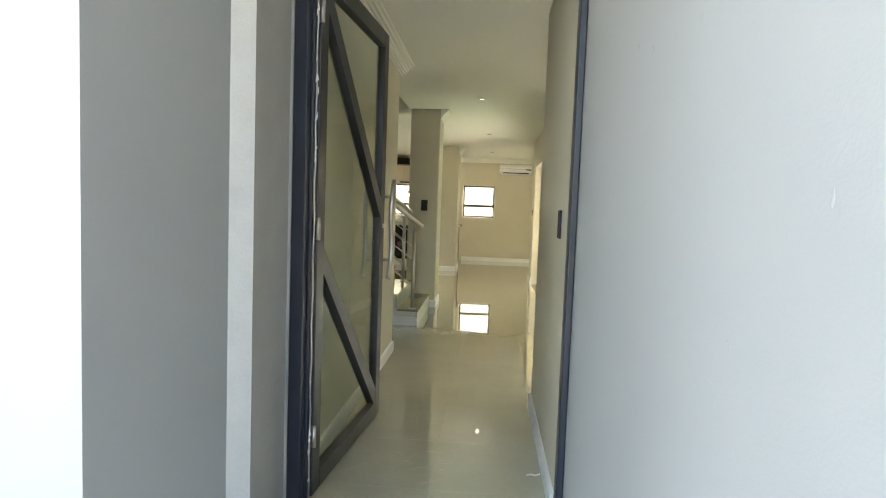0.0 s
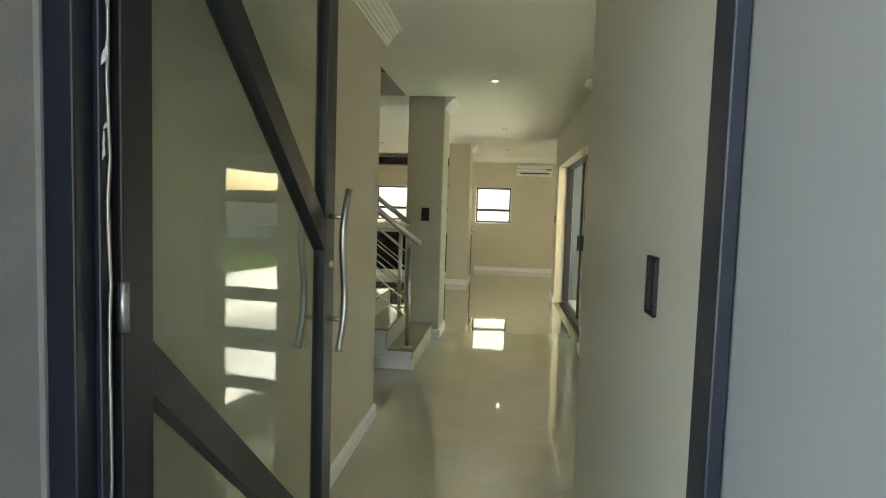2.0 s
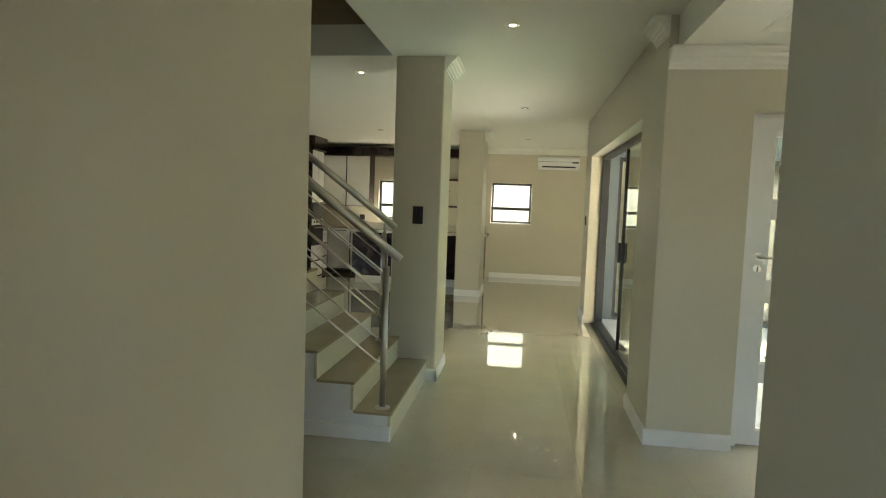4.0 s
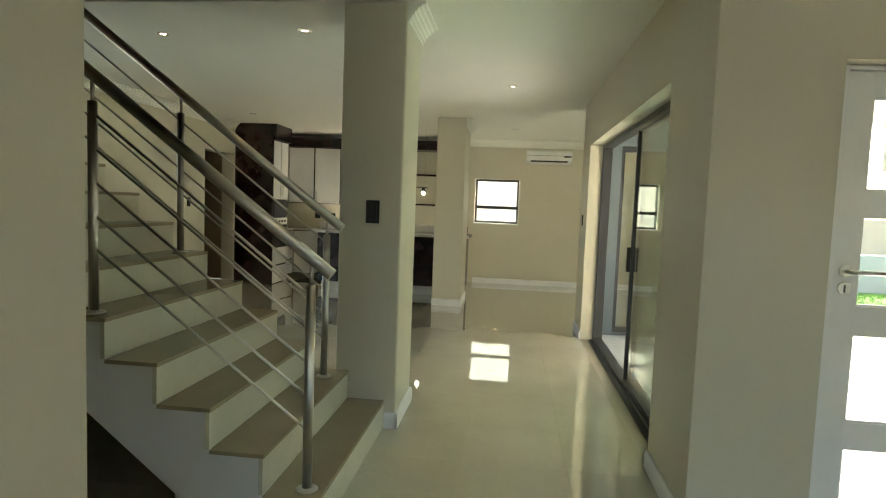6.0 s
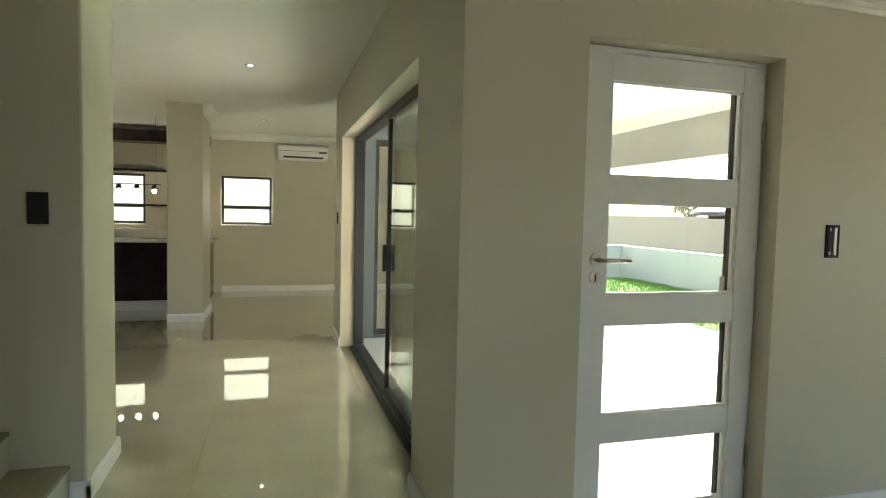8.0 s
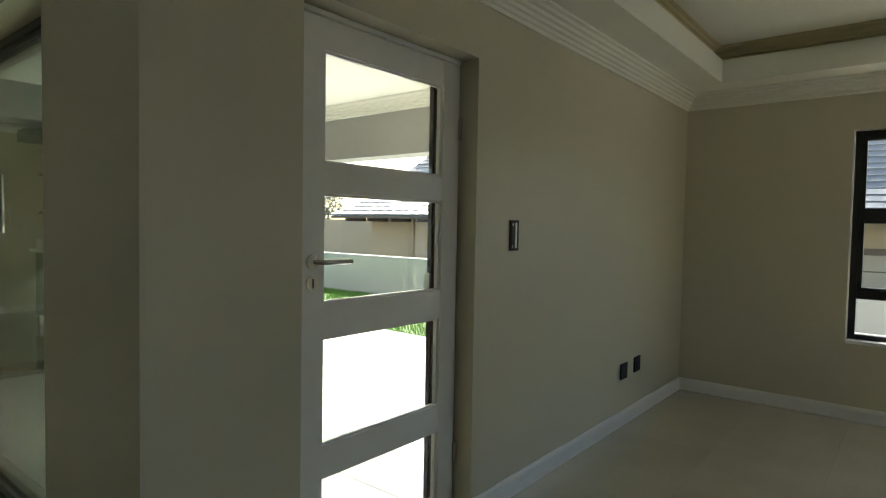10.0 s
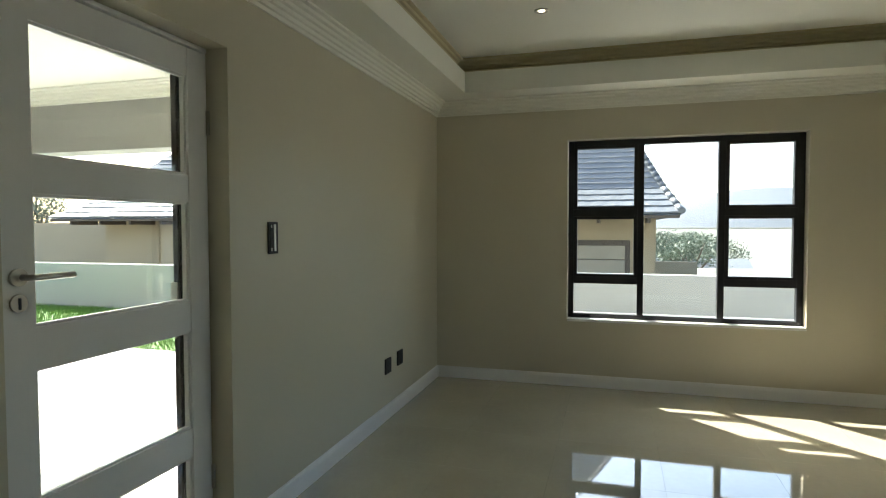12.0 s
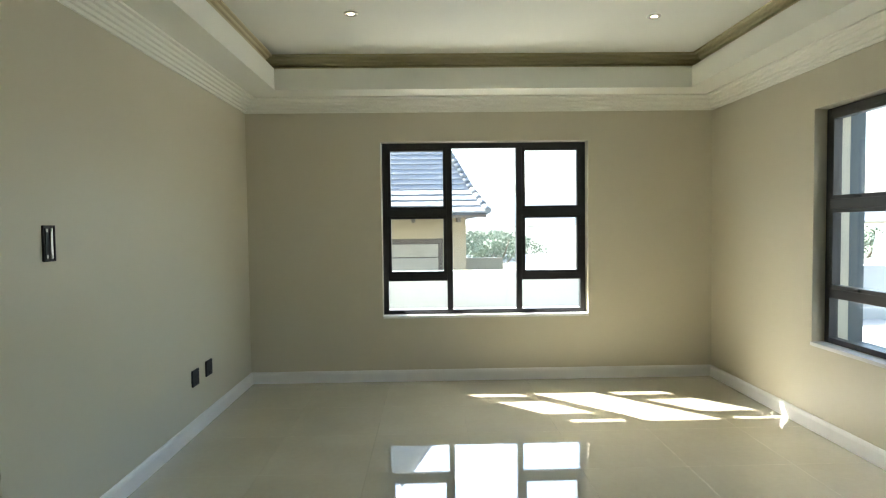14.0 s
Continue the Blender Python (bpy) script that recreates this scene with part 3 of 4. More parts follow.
railing("stair_railing", 6.17, 0.235, 1.13, (0.145, -0.855), -0.94)
railing("stair_railing", 7.22, -0.03, 1.28, (-0.125, -1.065, -2.05), -2.1)


# ---- windows and doors ----
def pane(x0, x1, y0, y1, z0, z1, parent, mat=None):
    g = part("pane", boxes((x0, x1, y0, y1, z0, z1)), mat or GLASS, parent)
    g.visible_shadow = False
    return g


def window_three(name, place_axis, a0, a1, face, z0, z1, label):
    """Three lights: the side ones split in three, the middle one whole. face: plane of the frame's room side."""
    w = thing(name, label, "window", (0, 0, 0), "", "structure")
    def bx(u0, u1, d0, d1, w0, w1):
        return (u0, u1, face - d1, face - d0, w0, w1) if place_axis == "x" else (face + d0, face + d1, u0, u1, w0, w1)
    F = 0.045
    third = (a1 - a0) / 3
    m1, m2 = a0 + third * 0.985, a1 - third * 0.985
    part("window_frame", boxes(bx(a0, a0 + F, 0, 0.06, z0, z1), bx(a1 - F, a1, 0, 0.06, z0, z1), bx(a0 + F, a1 - F, 0, 0.06, z0, z0 + 0.035), bx(a0 + F, a1 - F, 0, 0.06, z1 - F, z1), bev=0.003), ALU, w, "black aluminium outer frame")
    for m in (m1, m2):
        part("mullion", boxes(bx(m - 0.025, m + 0.025, -0.004, 0.062, z0 + 0.035, z1 - F), bev=0.003), ALU, w)
    h = z1 - z0
    zt1, zt2 = z0 + h * 0.215, z0 + h * 0.595
    for s0, s1 in ((a0 + F, m1 - 0.025), (m2 + 0.025, a1 - F)):
        for zt in (zt1, zt2):
            part("transom", boxes(bx(s0, s1, -0.002, 0.06, zt - 0.03, zt + 0.03), bev=0.003), ALU, w)
        for lo, hi in ((zt1 + 0.03, zt2 - 0.03), (zt2 + 0.03, z1 - F)):
            sash = part("sash", boxes(bx(s0, s0 + 0.03, -0.006, 0.05, lo, hi), bx(s1 - 0.03, s1, -0.006, 0.05, lo, hi), bx(s0 + 0.03, s1 - 0.03, -0.006, 0.05, lo, lo + 0.025), bx(s0 + 0.03, s1 - 0.03, -0.006, 0.05, hi - 0.025, hi), bev=0.002), ALU, w)
            mid = (s0 + s1) / 2
            part("window_latch", boxes(bx(mid - 0.02, mid + 0.02, -0.022, -0.006, lo + 0.004, lo + 0.02), bev=0.002), ALU, sash)
            pane(*bx(s0 + 0.03, s1 - 0.03, 0.024, 0.030, lo + 0.025, hi - 0.025), w)
        pane(*bx(s0, s1, 0.024, 0.030, z0 + 0.035, zt1 - 0.03), w)
    pane(*bx(m1 + 0.025, m2 - 0.025, 0.024, 0.030, z0 + 0.035, z1 - F), w)
    return w


window_three("window_1", "y", 3.445, 5.25, XE + 0.08, 0.58, 2.095, "black aluminium three light window with clear panes")
structure("window_1_sill", boxes((XE - 0.012, XE + 0.08, 3.44, 5.25, 0.556, 0.58), bev=0.003), WHITE, "white painted inner window sill", "window sill")
structure("window_1_outer_sill", boxes((XE + 0.142, XE + 0.30, 3.40, 5.29, 0.545, 0.60), bev=0.003), PORCH, "grey plaster outer window sill", "window sill")
window_three("window_2", "x", 3.085, 4.90, YS - 0.08, 0.58, 2.085, "black aluminium side window with clear panes")
structure("window_2_sill", boxes((3.08, 4.905, YS - 0.08, YS + 0.012, 0.556, 0.58), bev=0.003), WHITE, "white painted inner window sill", "window sill")


def window_two(name, x0, x1, z0, z1, label):
    w = thing(name, label, "window", (0, 0, 0), "", "structure")
    y0, F = YF + 0.07, 0.04
    zt = z0 + (z1 - z0) * 0.36
    part("window_frame", boxes((x0, x0 + F, y0, y0 + 0.06, z0, z1), (x1 - F, x1, y0, y0 + 0.06, z0, z1), (x0 + F, x1 - F, y0, y0 + 0.06, z0, z0 + F), (x0 + F, x1 - F, y0, y0 + 0.06, z1 - F, z1), bev=0.003), ALU, w)
    part("transom", boxes((x0 + F, x1 - F, y0 - 0.004, y0 + 0.06, zt - 0.03, zt + 0.03), bev=0.003), ALU, w)
    pane(x0 + F, x1 - F, y0 + 0.03, y0 + 0.036, z0 + F, zt - 0.03, w)
    pane(x0 + F, x1 - F, y0 + 0.03, y0 + 0.036, zt + 0.03, z1 - F, w)
    structure(name + "_sill", boxes((x0 - 0.005, x1 + 0.005, YF - 0.012, YF + 0.07, z0 - 0.022, z0), bev=0.003), WHITE, "white painted inner window sill", "window sill")


window_two("window_3", 0.30, 1.115, 1.14, 1.96, "black aluminium two pane window in the far wall")
window_two("window_4", -2.095, -0.865, 1.135, 1.945, "black aluminium kitchen window above the counter")
structure("wall_neighbour_yard", boxes((-8, 4.4, 17.0, 17.2, -0.24, 3.2)), YARD, "sunlit white yard wall behind the house", "wall")


def glazed_door():
    Y = YN + 0.10
    structure("door_2_frame", boxes((2.328, 2.388, Y - 0.01, Y + 0.058, 0, 2.107), (3.272, 3.283, Y + 0.004, Y + 0.058, 0, 2.107), (2.388, 3.272, Y - 0.01, Y + 0.058, 2.089, 2.107), bev=0.003), WHITE, "white painted timber door frame", "door frame")
    d = thing("glazed_door", "closed white painted door with four stacked glass panes", "door", (2.39, Y, 0))
    W, T, SL, SR = 0.88, 0.042, 0.108, 0.106
    part("stile", boxes((0, SL, 0, T, 0.01, 2.085), bev=0.003), WHITE, d)
    part("stile", boxes((W - SR, W, 0, T, 0.01, 2.085), bev=0.003), WHITE, d)
    tops = [1.974, 1.466, 0.942, 0.425]
    edges = [2.085] + [v for t in tops for v in (t, t - 0.398)] + [0.01]
    edges[8] = 0.11
    for k in range(0, 10, 2):
        part("rail", boxes((SL, W - SR, 0.003, T - 0.003, edges[k + 1], edges[k]), bev=0.002), WHITE, d)
    for k in range(4):
        hi, lo = edges[2 * k + 1], edges[2 * k + 2]
        pane(SL, W - SR, 0.030, 0.035, lo, hi, d)
        part("glazing_bead", boxes((SL, SL + 0.010, 0.012, 0.030, lo, hi), (W - SR - 0.012, W - SR, 0.012, 0.030, lo, hi), (SL + 0.010, W - SR - 0.012, 0.012, 0.030, lo, lo + 0.009), (SL + 0.010, W - SR - 0.012, 0.012, 0.030, hi - 0.009, hi)), WHITE, d)
    hx, hz = 0.053, 1.222
    h = part("lever_handle", tube([(hx, -0.02, hz), (hx, -0.052, hz), (hx + 0.012, -0.058, hz), (hx + 0.135, -0.058, hz)], 0.0095, 12), STEEL, d, "round steel lever handle")
    part("handle_rose", tube([(hx, 0.0, hz), (hx, -0.010, hz)], 0.026, 24), STEEL, h)
    k = part("key_rose", tube([(hx, 0.0, hz - 0.075), (hx, -0.008, hz - 0.075)], 0.026, 24), STEEL, d)
    part("keyhole", boxes((hx - 0.004, hx + 0.004, -0.0095, -0.008, hz - 0.093, hz - 0.06)), BLACK, k)
    for z in (0.25, 1.75):
        part("hinge", tube([(W + 0.004, -0.008, z), (W + 0.004, -0.008, z + 0.1)], 0.008), STEEL, d)


glazed_door()



def folding_gate():
    """A trellis security gate pushed together against the outer reveal."""
    g = thing("security_gate", "dark steel trellis security gate folded at the doorway", "security gate", (3.168, YN + 0.168, 0.0))
    for k in range(4):
        x = 0.012 + 0.020 * k
        part("upright", boxes((x - 0.006, x + 0.006, 0.0, 0.024, 0.03, 2.06), bev=0.001), ALU, g)
    for k in range(13):
        z = 0.14 + 0.15 * k
        part("lattice_link", prism([(0.004, z), (0.080, z + 0.045), (0.080, z + 0.062), (0.004, z + 0.017)], 0.005, lambda u, v, d: (u, d - 0.006, v)), ALU, g)
    part("lock_box", boxes((-0.004, 0.004, 0.0, 0.03, 0.98, 1.14), bev=0.001), STEEL, g)
    part("floor_track", boxes((-0.83, 0.08, 0.0, 0.024, 0.0, 0.03), bev=0.001), ALU, g)


folding_gate()


def sliding_door():
    s = thing("sliding_door", "dark aluminium framed glass sliding door standing half open", "sliding door", (0, 0, 0))
    X, y0, y1, z1 = XS + 0.135, 7.13, 10.40, 2.16
    F = 0.036
    part("outer_frame", boxes((X, X + 0.10, y0, y0 + F, 0.0, z1), (X, X + 0.10, y1 - F, y1, 0.0, z1), (X, X + 0.10, y0 + F, y1 - F, z1 - F, z1), (X, X + 0.10, y0 + F, y1 - F, 0.0, 0.035), bev=0.003), ALU, s)
    mid = 8.66
    for a, b, dx in ((y0 + F + 0.03, mid + 0.017, 0.012), (y0 + F, mid - 0.02, 0.052)):
        p = part("panel", boxes((X + dx, X + dx + 0.035, a, a + 0.034, 0.036, z1 - F), (X + dx, X + dx + 0.035, b - 0.034, b, 0.036, z1 - F), (X + dx, X + dx + 0.035, a + 0.034, b - 0.034, 0.036, 0.075), (X + dx, X + dx + 0.035, a + 0.034, b - 0.034, z1 - F - 0.034, z1 - F), bev=0.003), ALU, s)
        g = part("glass_pane", boxes((X + dx + 0.014, X + dx + 0.020, a + 0.034, b - 0.034, 0.075, z1 - F - 0.034)), SLIDERGLASS, p)
        g.visible_shadow = False
    part("pull_grip", boxes((X - 0.018, X + 0.012, mid - 0.012, mid + 0.012, 0.96, 1.16), bev=0.005), BLACK, s)


sliding_door()
structure("slider_threshold", boxes((XS + 0.095, XS + 0.135, 7.13, 10.40, -0.01, 0.008)), ALU, "dark metal floor track of the sliding door", "threshold")


def patio_glazing():
    g = thing("patio_door", "dark framed glass door between the patio and the far room", "glass door", (2.22, 10.85, 0.02))
    part("frame", boxes((0.0, 0.05, 0, 0.06, 0, 2.18), (2.05, 2.1, 0, 0.06, 0, 2.18), (0.05, 2.05, 0, 0.06, 2.12, 2.18), (0.05, 2.05, 0, 0.06, 0.0, 0.06), (1.03, 1.07, 0, 0.06, 0.06, 2.12), bev=0.003), ALU, g)
    for a, b in ((0.05, 1.03), (1.07, 2.05)):
        pane(a, b, 0.027, 0.033, 0.06, 2.12, g)
    # window out of view, added to let daylight into the far room
    e = thing("side_window", "unseen dark framed window added to light the far room", "window", (4.68, 12.8, 1.1))
    part("frame", boxes((0, 0.06, 0, 0.04, 0, 0.85), (0, 0.06, 0.56, 0.6, 0, 0.85), (0, 0.06, 0.04, 0.56, 0.81, 0.85), (0, 0.06, 0.04, 0.56, 0, 0.04), bev=0.003), ALU, e)
    pane(0.027, 0.033, 0.04, 0.56, 0.04, 0.81, e)


patio_glazing()


# ---- far room and kitchen ----
def air_conditioner():
    a = thing("air_conditioner", "white wall mounted air conditioner under the cornice", "air conditioner", (1.63, YF, 2.26))
    prof = [(0, 0), (-0.10, 0), (-0.17, 0.05), (-0.195, 0.12), (-0.19, 0.22), (-0.16, 0.25), (0, 0.25)]
    part("body", prism(prof, 0.82, lambda u, v, d: (d - 0.41, u, v)), ACWHITE, a)
    part("outlet_slot", boxes((-0.33, 0.33, -0.178, -0.15, 0.035, 0.062)), BLACK, a)
    part("louvre", boxes((-0.34, 0.34, -0.172, -0.168, 0.028, 0.036), bev=0.001), ACWHITE, a)
    part("front_seam", boxes((-0.405, 0.405, -0.198, -0.19, 0.148, 0.153)), BLACK, a)
    part("display", boxes((0.26, 0.39, -0.200, -0.19, 0.125, 0.147), bev=0.002), BLACK, a)


air_conditioner()


def cabinet(name, label, x0, x1, y0, y1, z0, z1, face, doors, drawers=0, body=DARKWOOD, front=CABWHITE, handles=True):
    """A cupboard whose doors look to face ('s' or 'e'); doors side by side, or drawers stacked."""
    c = thing(name, label, "cabinet", (x0, y0, z0), "kitchen cabinets")
    o = (x0, y0, z0)
    part("body", boxes((0, x1 - x0, 0, y1 - y0, 0, z1 - z0), bev=0.002), body, c)
    span = (x1 - x0) if face == "s" else (y1 - y0)
    H = z1 - z0
    cells = [(span * k / doors, span * (k + 1) / doors, 0, H) for k in range(doors)] if not drawers else [(0, span, H * k / drawers, H * (k + 1) / drawers) for k in range(drawers)]
    for n, (u0, u1, w0, w1) in enumerate(cells):
        g = 0.012
        def bx(a0, a1, d0, d1, v0, v1):
            return (a0, a1, -d1, -d0, v0, v1) if face == "s" else (x1 - x0 + d0, x1 - x0 + d1, a0, a1, v0, v1)
        d = part("drawer_front" if drawers else "door", boxes(bx(u0 + g, u1 - g, 0.001, 0.02, w0 + g, w1 - g), bev=0.003), front, c)
        if handles:
            if drawers:
                m = (u0 + u1) / 2
                part("handle", boxes(bx(m - 0.08, m + 0.08, 0.035, 0.045, w1 - 0.09, w1 - 0.08), bx(m - 0.07, m - 0.06, 0.02, 0.036, w1 - 0.09, w1 - 0.08), bx(m + 0.06, m + 0.07, 0.02, 0.036, w1 - 0.09, w1 - 0.08)), STEEL, d)
            else:
                hx = u1 - 0.05 if n % 2 == 0 else u0 + 0.05
                lo = w0 + 0.08 if z0 > 1 else w1 - 0.25
                part("handle", boxes(bx(hx - 0.005, hx + 0.005, 0.035, 0.045, lo, lo + 0.17), bx(hx - 0.005, hx + 0.005, 0.02, 0.036, lo + 0.01, lo + 0.02), bx(hx - 0.005, hx + 0.005, 0.02, 0.036, lo + 0.15, lo + 0.16)), STEEL, d)
    return c


cabinet("tall_oven_cabinet", "tall dark wood oven housing by the doorway", XW + 0.01, -2.98, 13.2, 13.85, 0.0, 0.62, "e", 1, 2)
cabinet("oven_top_cabinet", "white upper doors above the built in oven", XW + 0.01, -2.98, 13.2, 13.85, 1.42, 2.42, "e", 2)
structure("cabinet_end_panel", boxes((XW + 0.005, -2.955, 13.17, 13.198, 0.0, 2.66), bev=0.002), DARKWOOD, "dark mahogany end panel of the oven housing", "panel")


def oven():
    o = thing("built_in_oven", "black glass built in oven with a white control strip", "oven", (-2.98, 13.21, 0.62))
    part("body", boxes((-0.55, 0.0, 0, 0.63, 0.0, 0.80), bev=0.003), BLACK, o)
    part("oven_door", boxes((0.0, 0.03, 0.02, 0.61, 0.03, 0.36), bev=0.004), BLACK, o)
    part("control_panel", boxes((0.0, 0.028, 0.02, 0.61, 0.38, 0.50), bev=0.003), CABWHITE, o)
    for y in (0.12, 0.24, 0.36, 0.48):
        part("knob", tube([(0.028, y, 0.44), (0.045, y, 0.44)], 0.016, 12), BLACK, o)
    part("handle", tube([(0.055, 0.08, 0.33), (0.055, 0.55, 0.33)], 0.008), STEEL, o)
    part("microwave_door", boxes((0.0, 0.03, 0.02, 0.61, 0.54, 0.79), bev=0.004), BLACK, o)


oven()
cabinet("wall_cabinet", "white fronted wall cabinet with dark edges", XW + 0.01, -3.22, 13.87, 14.45, 1.40, 2.42, "e", 1)
cabinet("wall_cabinet", "white double door wall cabinet with dark edges", -3.20, -2.20, 14.50, YF - 0.005, 1.38, 2.42, "s", 2)
cabinet("base_cabinet", "white base cabinet with steel handles", XW + 0.01, -3.02, 13.87, 14.25, 0.08, 0.88, "e", 1, 3)
cabinet("base_cabinet", "white double door base cabinet under the window", -3.0, -2.05, 14.27, YF - 0.005, 0.08, 0.88, "s", 2)
cabinet("base_cabinet", "white double door base cabinet under the window", -2.03, -1.08, 14.27, YF - 0.005, 0.08, 0.88, "s", 2)
cabinet("base_cabinet", "white double door base cabinet under the window", -1.06, -0.1, 14.27, YF - 0.005, 0.08, 0.88, "s", 2)
ct = thing("kitchen_worktop", "pale stone worktop along the kitchen wall", "worktop", (-3.0, 14.25, 0.88))
part("slab", boxes((0.0, 2.95, 0.0, 0.62, 0.0, 0.04), (-0.61, 0.0, -0.38, 0.62, 0.0, 0.04), bev=0.004), STONE, ct)
pel = thing("cabinet_pelmet", "dark wooden pelmet running above the kitchen cabinets", "pelmet", (-3.2, 14.4, 2.42))
part("board", boxes((-0.41, 0.3, -1.25, -0.55, 0.0, 0.25), (-0.41, 0.02, -0.55, 0.05, 0.0, 0.2), (0.02, 3.35, -0.02, 0.4, 0.0, 0.17), bev=0.004), DARKWOOD, pel)
for z, x0 in ((1.97, -1.35), (1.42, -0.82)):
    sh = thing("wall_shelf", "dark wooden shelf on the kitchen wall", "shelf", (x0, YF - 0.25, z), "kitchen shelves")
    part("board", boxes((0, -0.12 - x0, 0, 0.245, 0, 0.03), bev=0.003), DARKWOOD, sh)


def breakfast_bar():
    b = thing("breakfast_bar", "dark panelled breakfast bar with a pale stone top", "breakfast bar", (-2.1, 13.0, 0))
    part("plinth", boxes((0.05, 2.36, 0.05, 0.55, 0.0, 0.14)), WHITE, b)
    part("body", boxes((0.0, 2.40, 0.0, 0.55, 0.14, 0.93), bev=0.003), DARKWOOD, b, "dark mahogany front panel")
    part("worktop", boxes((-0.1, 2.45, -0.08, 0.62, 0.93, 0.975), bev=0.006), STONE, b, "pale stone bar top")
    part("upper_ledge", boxes((-0.1, 2.38, 0.35, 0.60, 0.975, 1.10), bev=0.006), STONE, b)


breakfast_bar()


def lamp_bar():
    p = thing("pendant_lamp", "black bar lamp with three glass cups hung over the breakfast bar", "pendant lamp", (-0.72, 13.55, 1.60))
    part("bar", tube([(-0.42, 0, 0.125), (0.31, 0, 0.125)], 0.007, 8), BLACK, p)
    for x in (-0.36, 0.25):
        part("wire", tube([(x, 0, 0.13), (x, 0, CZ - 1.60)], 0.0012, 5), BLACK, p)
    for x in (-0.226, 0.004, 0.230):
        cup = lathe([(0.012, 0.122), (0.030, 0.115), (0.034, 0.062), (0.030, 0.058)], 16)
        bulb = lathe([(0.012, 0.060), (0.026, 0.045), (0.028, 0.022), (0.012, 0.0)], 16)
        shade = lathe([(0.048, 0.085), (0.052, 0.03), (0.050, -0.01), (0.048, -0.01), (0.050, 0.03), (0.046, 0.085)], 20)
        for m in (cup, bulb, shade):
            bmesh.ops.translate(m, verts=m.verts, vec=(x, 0, 0))
        c = part("cup", cup, BLACK, p)
        part("bulb", bulb, LAMP, c, "glowing warm bulb")
        g = part("shade", shade, GLASS, c, "clear glass shade")
        g.visible_shadow = False


lamp_bar()
for x in (-2.75, -2.45):
    copy_thing(first_socket, pose(x, YF, 1.15))

# ---- outdoors ----
def neighbour_house():
    h = thing("neighbour_house", "sand coloured plastered house with a grey concrete tile roof", "house", (14, 4, -0.24))
    part("wall", boxes((0, 8, 0.05, 14.2, 0, 1.95)), NEIGH, h)
    part("garage_frame", boxes((-0.04, 0, 0.55, 1.85, 0, 1.32), bev=0.01), ROOFDARK, h)
    part("garage_door", boxes(*[(-0.06, -0.04, 0.66, 1.74, 0.02 + k * 0.3, 0.30 + k * 0.3) for k in range(4)], bev=0.006), GARAGE, h)
    part("fascia", boxes((-0.88, -0.84, -0.32, 15.1, 1.76, 1.825)), ROOFDARK, h)
    part("soffit", boxes((-0.84, 8.4, -0.28, 15.1, 1.79, 1.81)), ROOFDARK, h)
    part("downpipe", tube([(-0.06, 12.4, 0), (-0.06, 12.4, 1.8)], 0.04), NEIGH, h)
    for k in range(16):
        y = 0.2 + k * 0.95
        part("rafter_end", boxes((-0.83, 0.0, y, y + 0.06, 1.67, 1.79)), ROOFDARK, h)
    # four shallow courses at the eave, steep ones above, drawn in towards the ridge at both ends
    LOW, UP = 4, 30

    def course(c):
        lo, up = min(c, LOW), max(c - LOW, 0)
        x, z = -0.90 + 0.27 * lo + 0.10 * up, 1.84 + 0.131 * lo + 0.122 * up
        rise = z - 1.84
        return x, -0.36 + 0.5 * rise, 15.2 - 1.1 * rise, z
    bm = bmesh.new()
    rnd_tile = random.Random(31)
    for c in range(LOW + UP):
        x0, y_lo, y_hi, z0 = course(c)
        x1, _, _, z1 = course(c + 1.12)
        n = int((y_hi - y_lo) / 0.33)
        for k in range(n):
            ya = y_lo + k * 0.33
            j = rnd_tile.uniform(-0.003, 0.003)
            rows = [[bm.verts.new((x, ya + 0.325 * q, z + lift + 0.007 * math.sin(math.pi * q) ** 2)) for q in (0, 0.25, 0.5, 0.75, 1)] for x, z, lift in ((x0, z0, 0.045 + j), (x1, z1, 0.015))]
            low = [bm.verts.new((v.co.x + 0.01, v.co.y, v.co.z - 0.035)) for v in rows[0]]
            for i in range(4):
                bm.faces.new((rows[0][i], rows[0][i + 1], rows[1][i + 1], rows[1][i]))
                bm.faces.new((low[i], low[i + 1], rows[0][i + 1], rows[0][i]))
    tagged(part("roof_tile", bm, ROOF, h), kind="stuff")
    bm = bmesh.new()
    for c in range(LOW + UP):
        p, q = course(c), course(c + 1.1)
        t = tube([(p[0] - 0.02, p[1], p[3] + 0.06), (q[0], q[1], q[3] + 0.03)], 0.065, 8)
        me = bpy.data.meshes.new("tmp")
        t.to_mesh(me)
        t.free()
        bm.from_mesh(me)
        bpy.data.meshes.remove(me)
    part("hip_tile", bm, ROOF, h)
    ends = [course(0), course(LOW), course(LOW + UP)]
    bm = bmesh.new()
    south = [bm.verts.new((x, y, z - 0.02)) for x, y, _, z in ends]
    north = [bm.verts.new((x, y, z - 0.02)) for x, _, y, z in ends]
    far_s, far_n = bm.verts.new((9.4, -0.36, 1.82)), bm.verts.new((9.4, 15.2, 1.82))
    for k in (0, 1):
        bm.faces.new((south[k], south[k + 1], north[k + 1], north[k]))
    bm.faces.new((south[0], far_s, south[2], south[1]))
    bm.faces.new((north[0], far_n, north[2], north[1]))
    bm.faces.new((far_s, far_n, north[2], south[2]))
    part("roof_slope", bm, ROOF, h)


neighbour_house()
structure("wall_neighbour_garden", boxes((15.5, 15.7, 18.3, 30, -0.24, 1.5)), NEIGH, "sand coloured garden wall of the next plot", "wall")


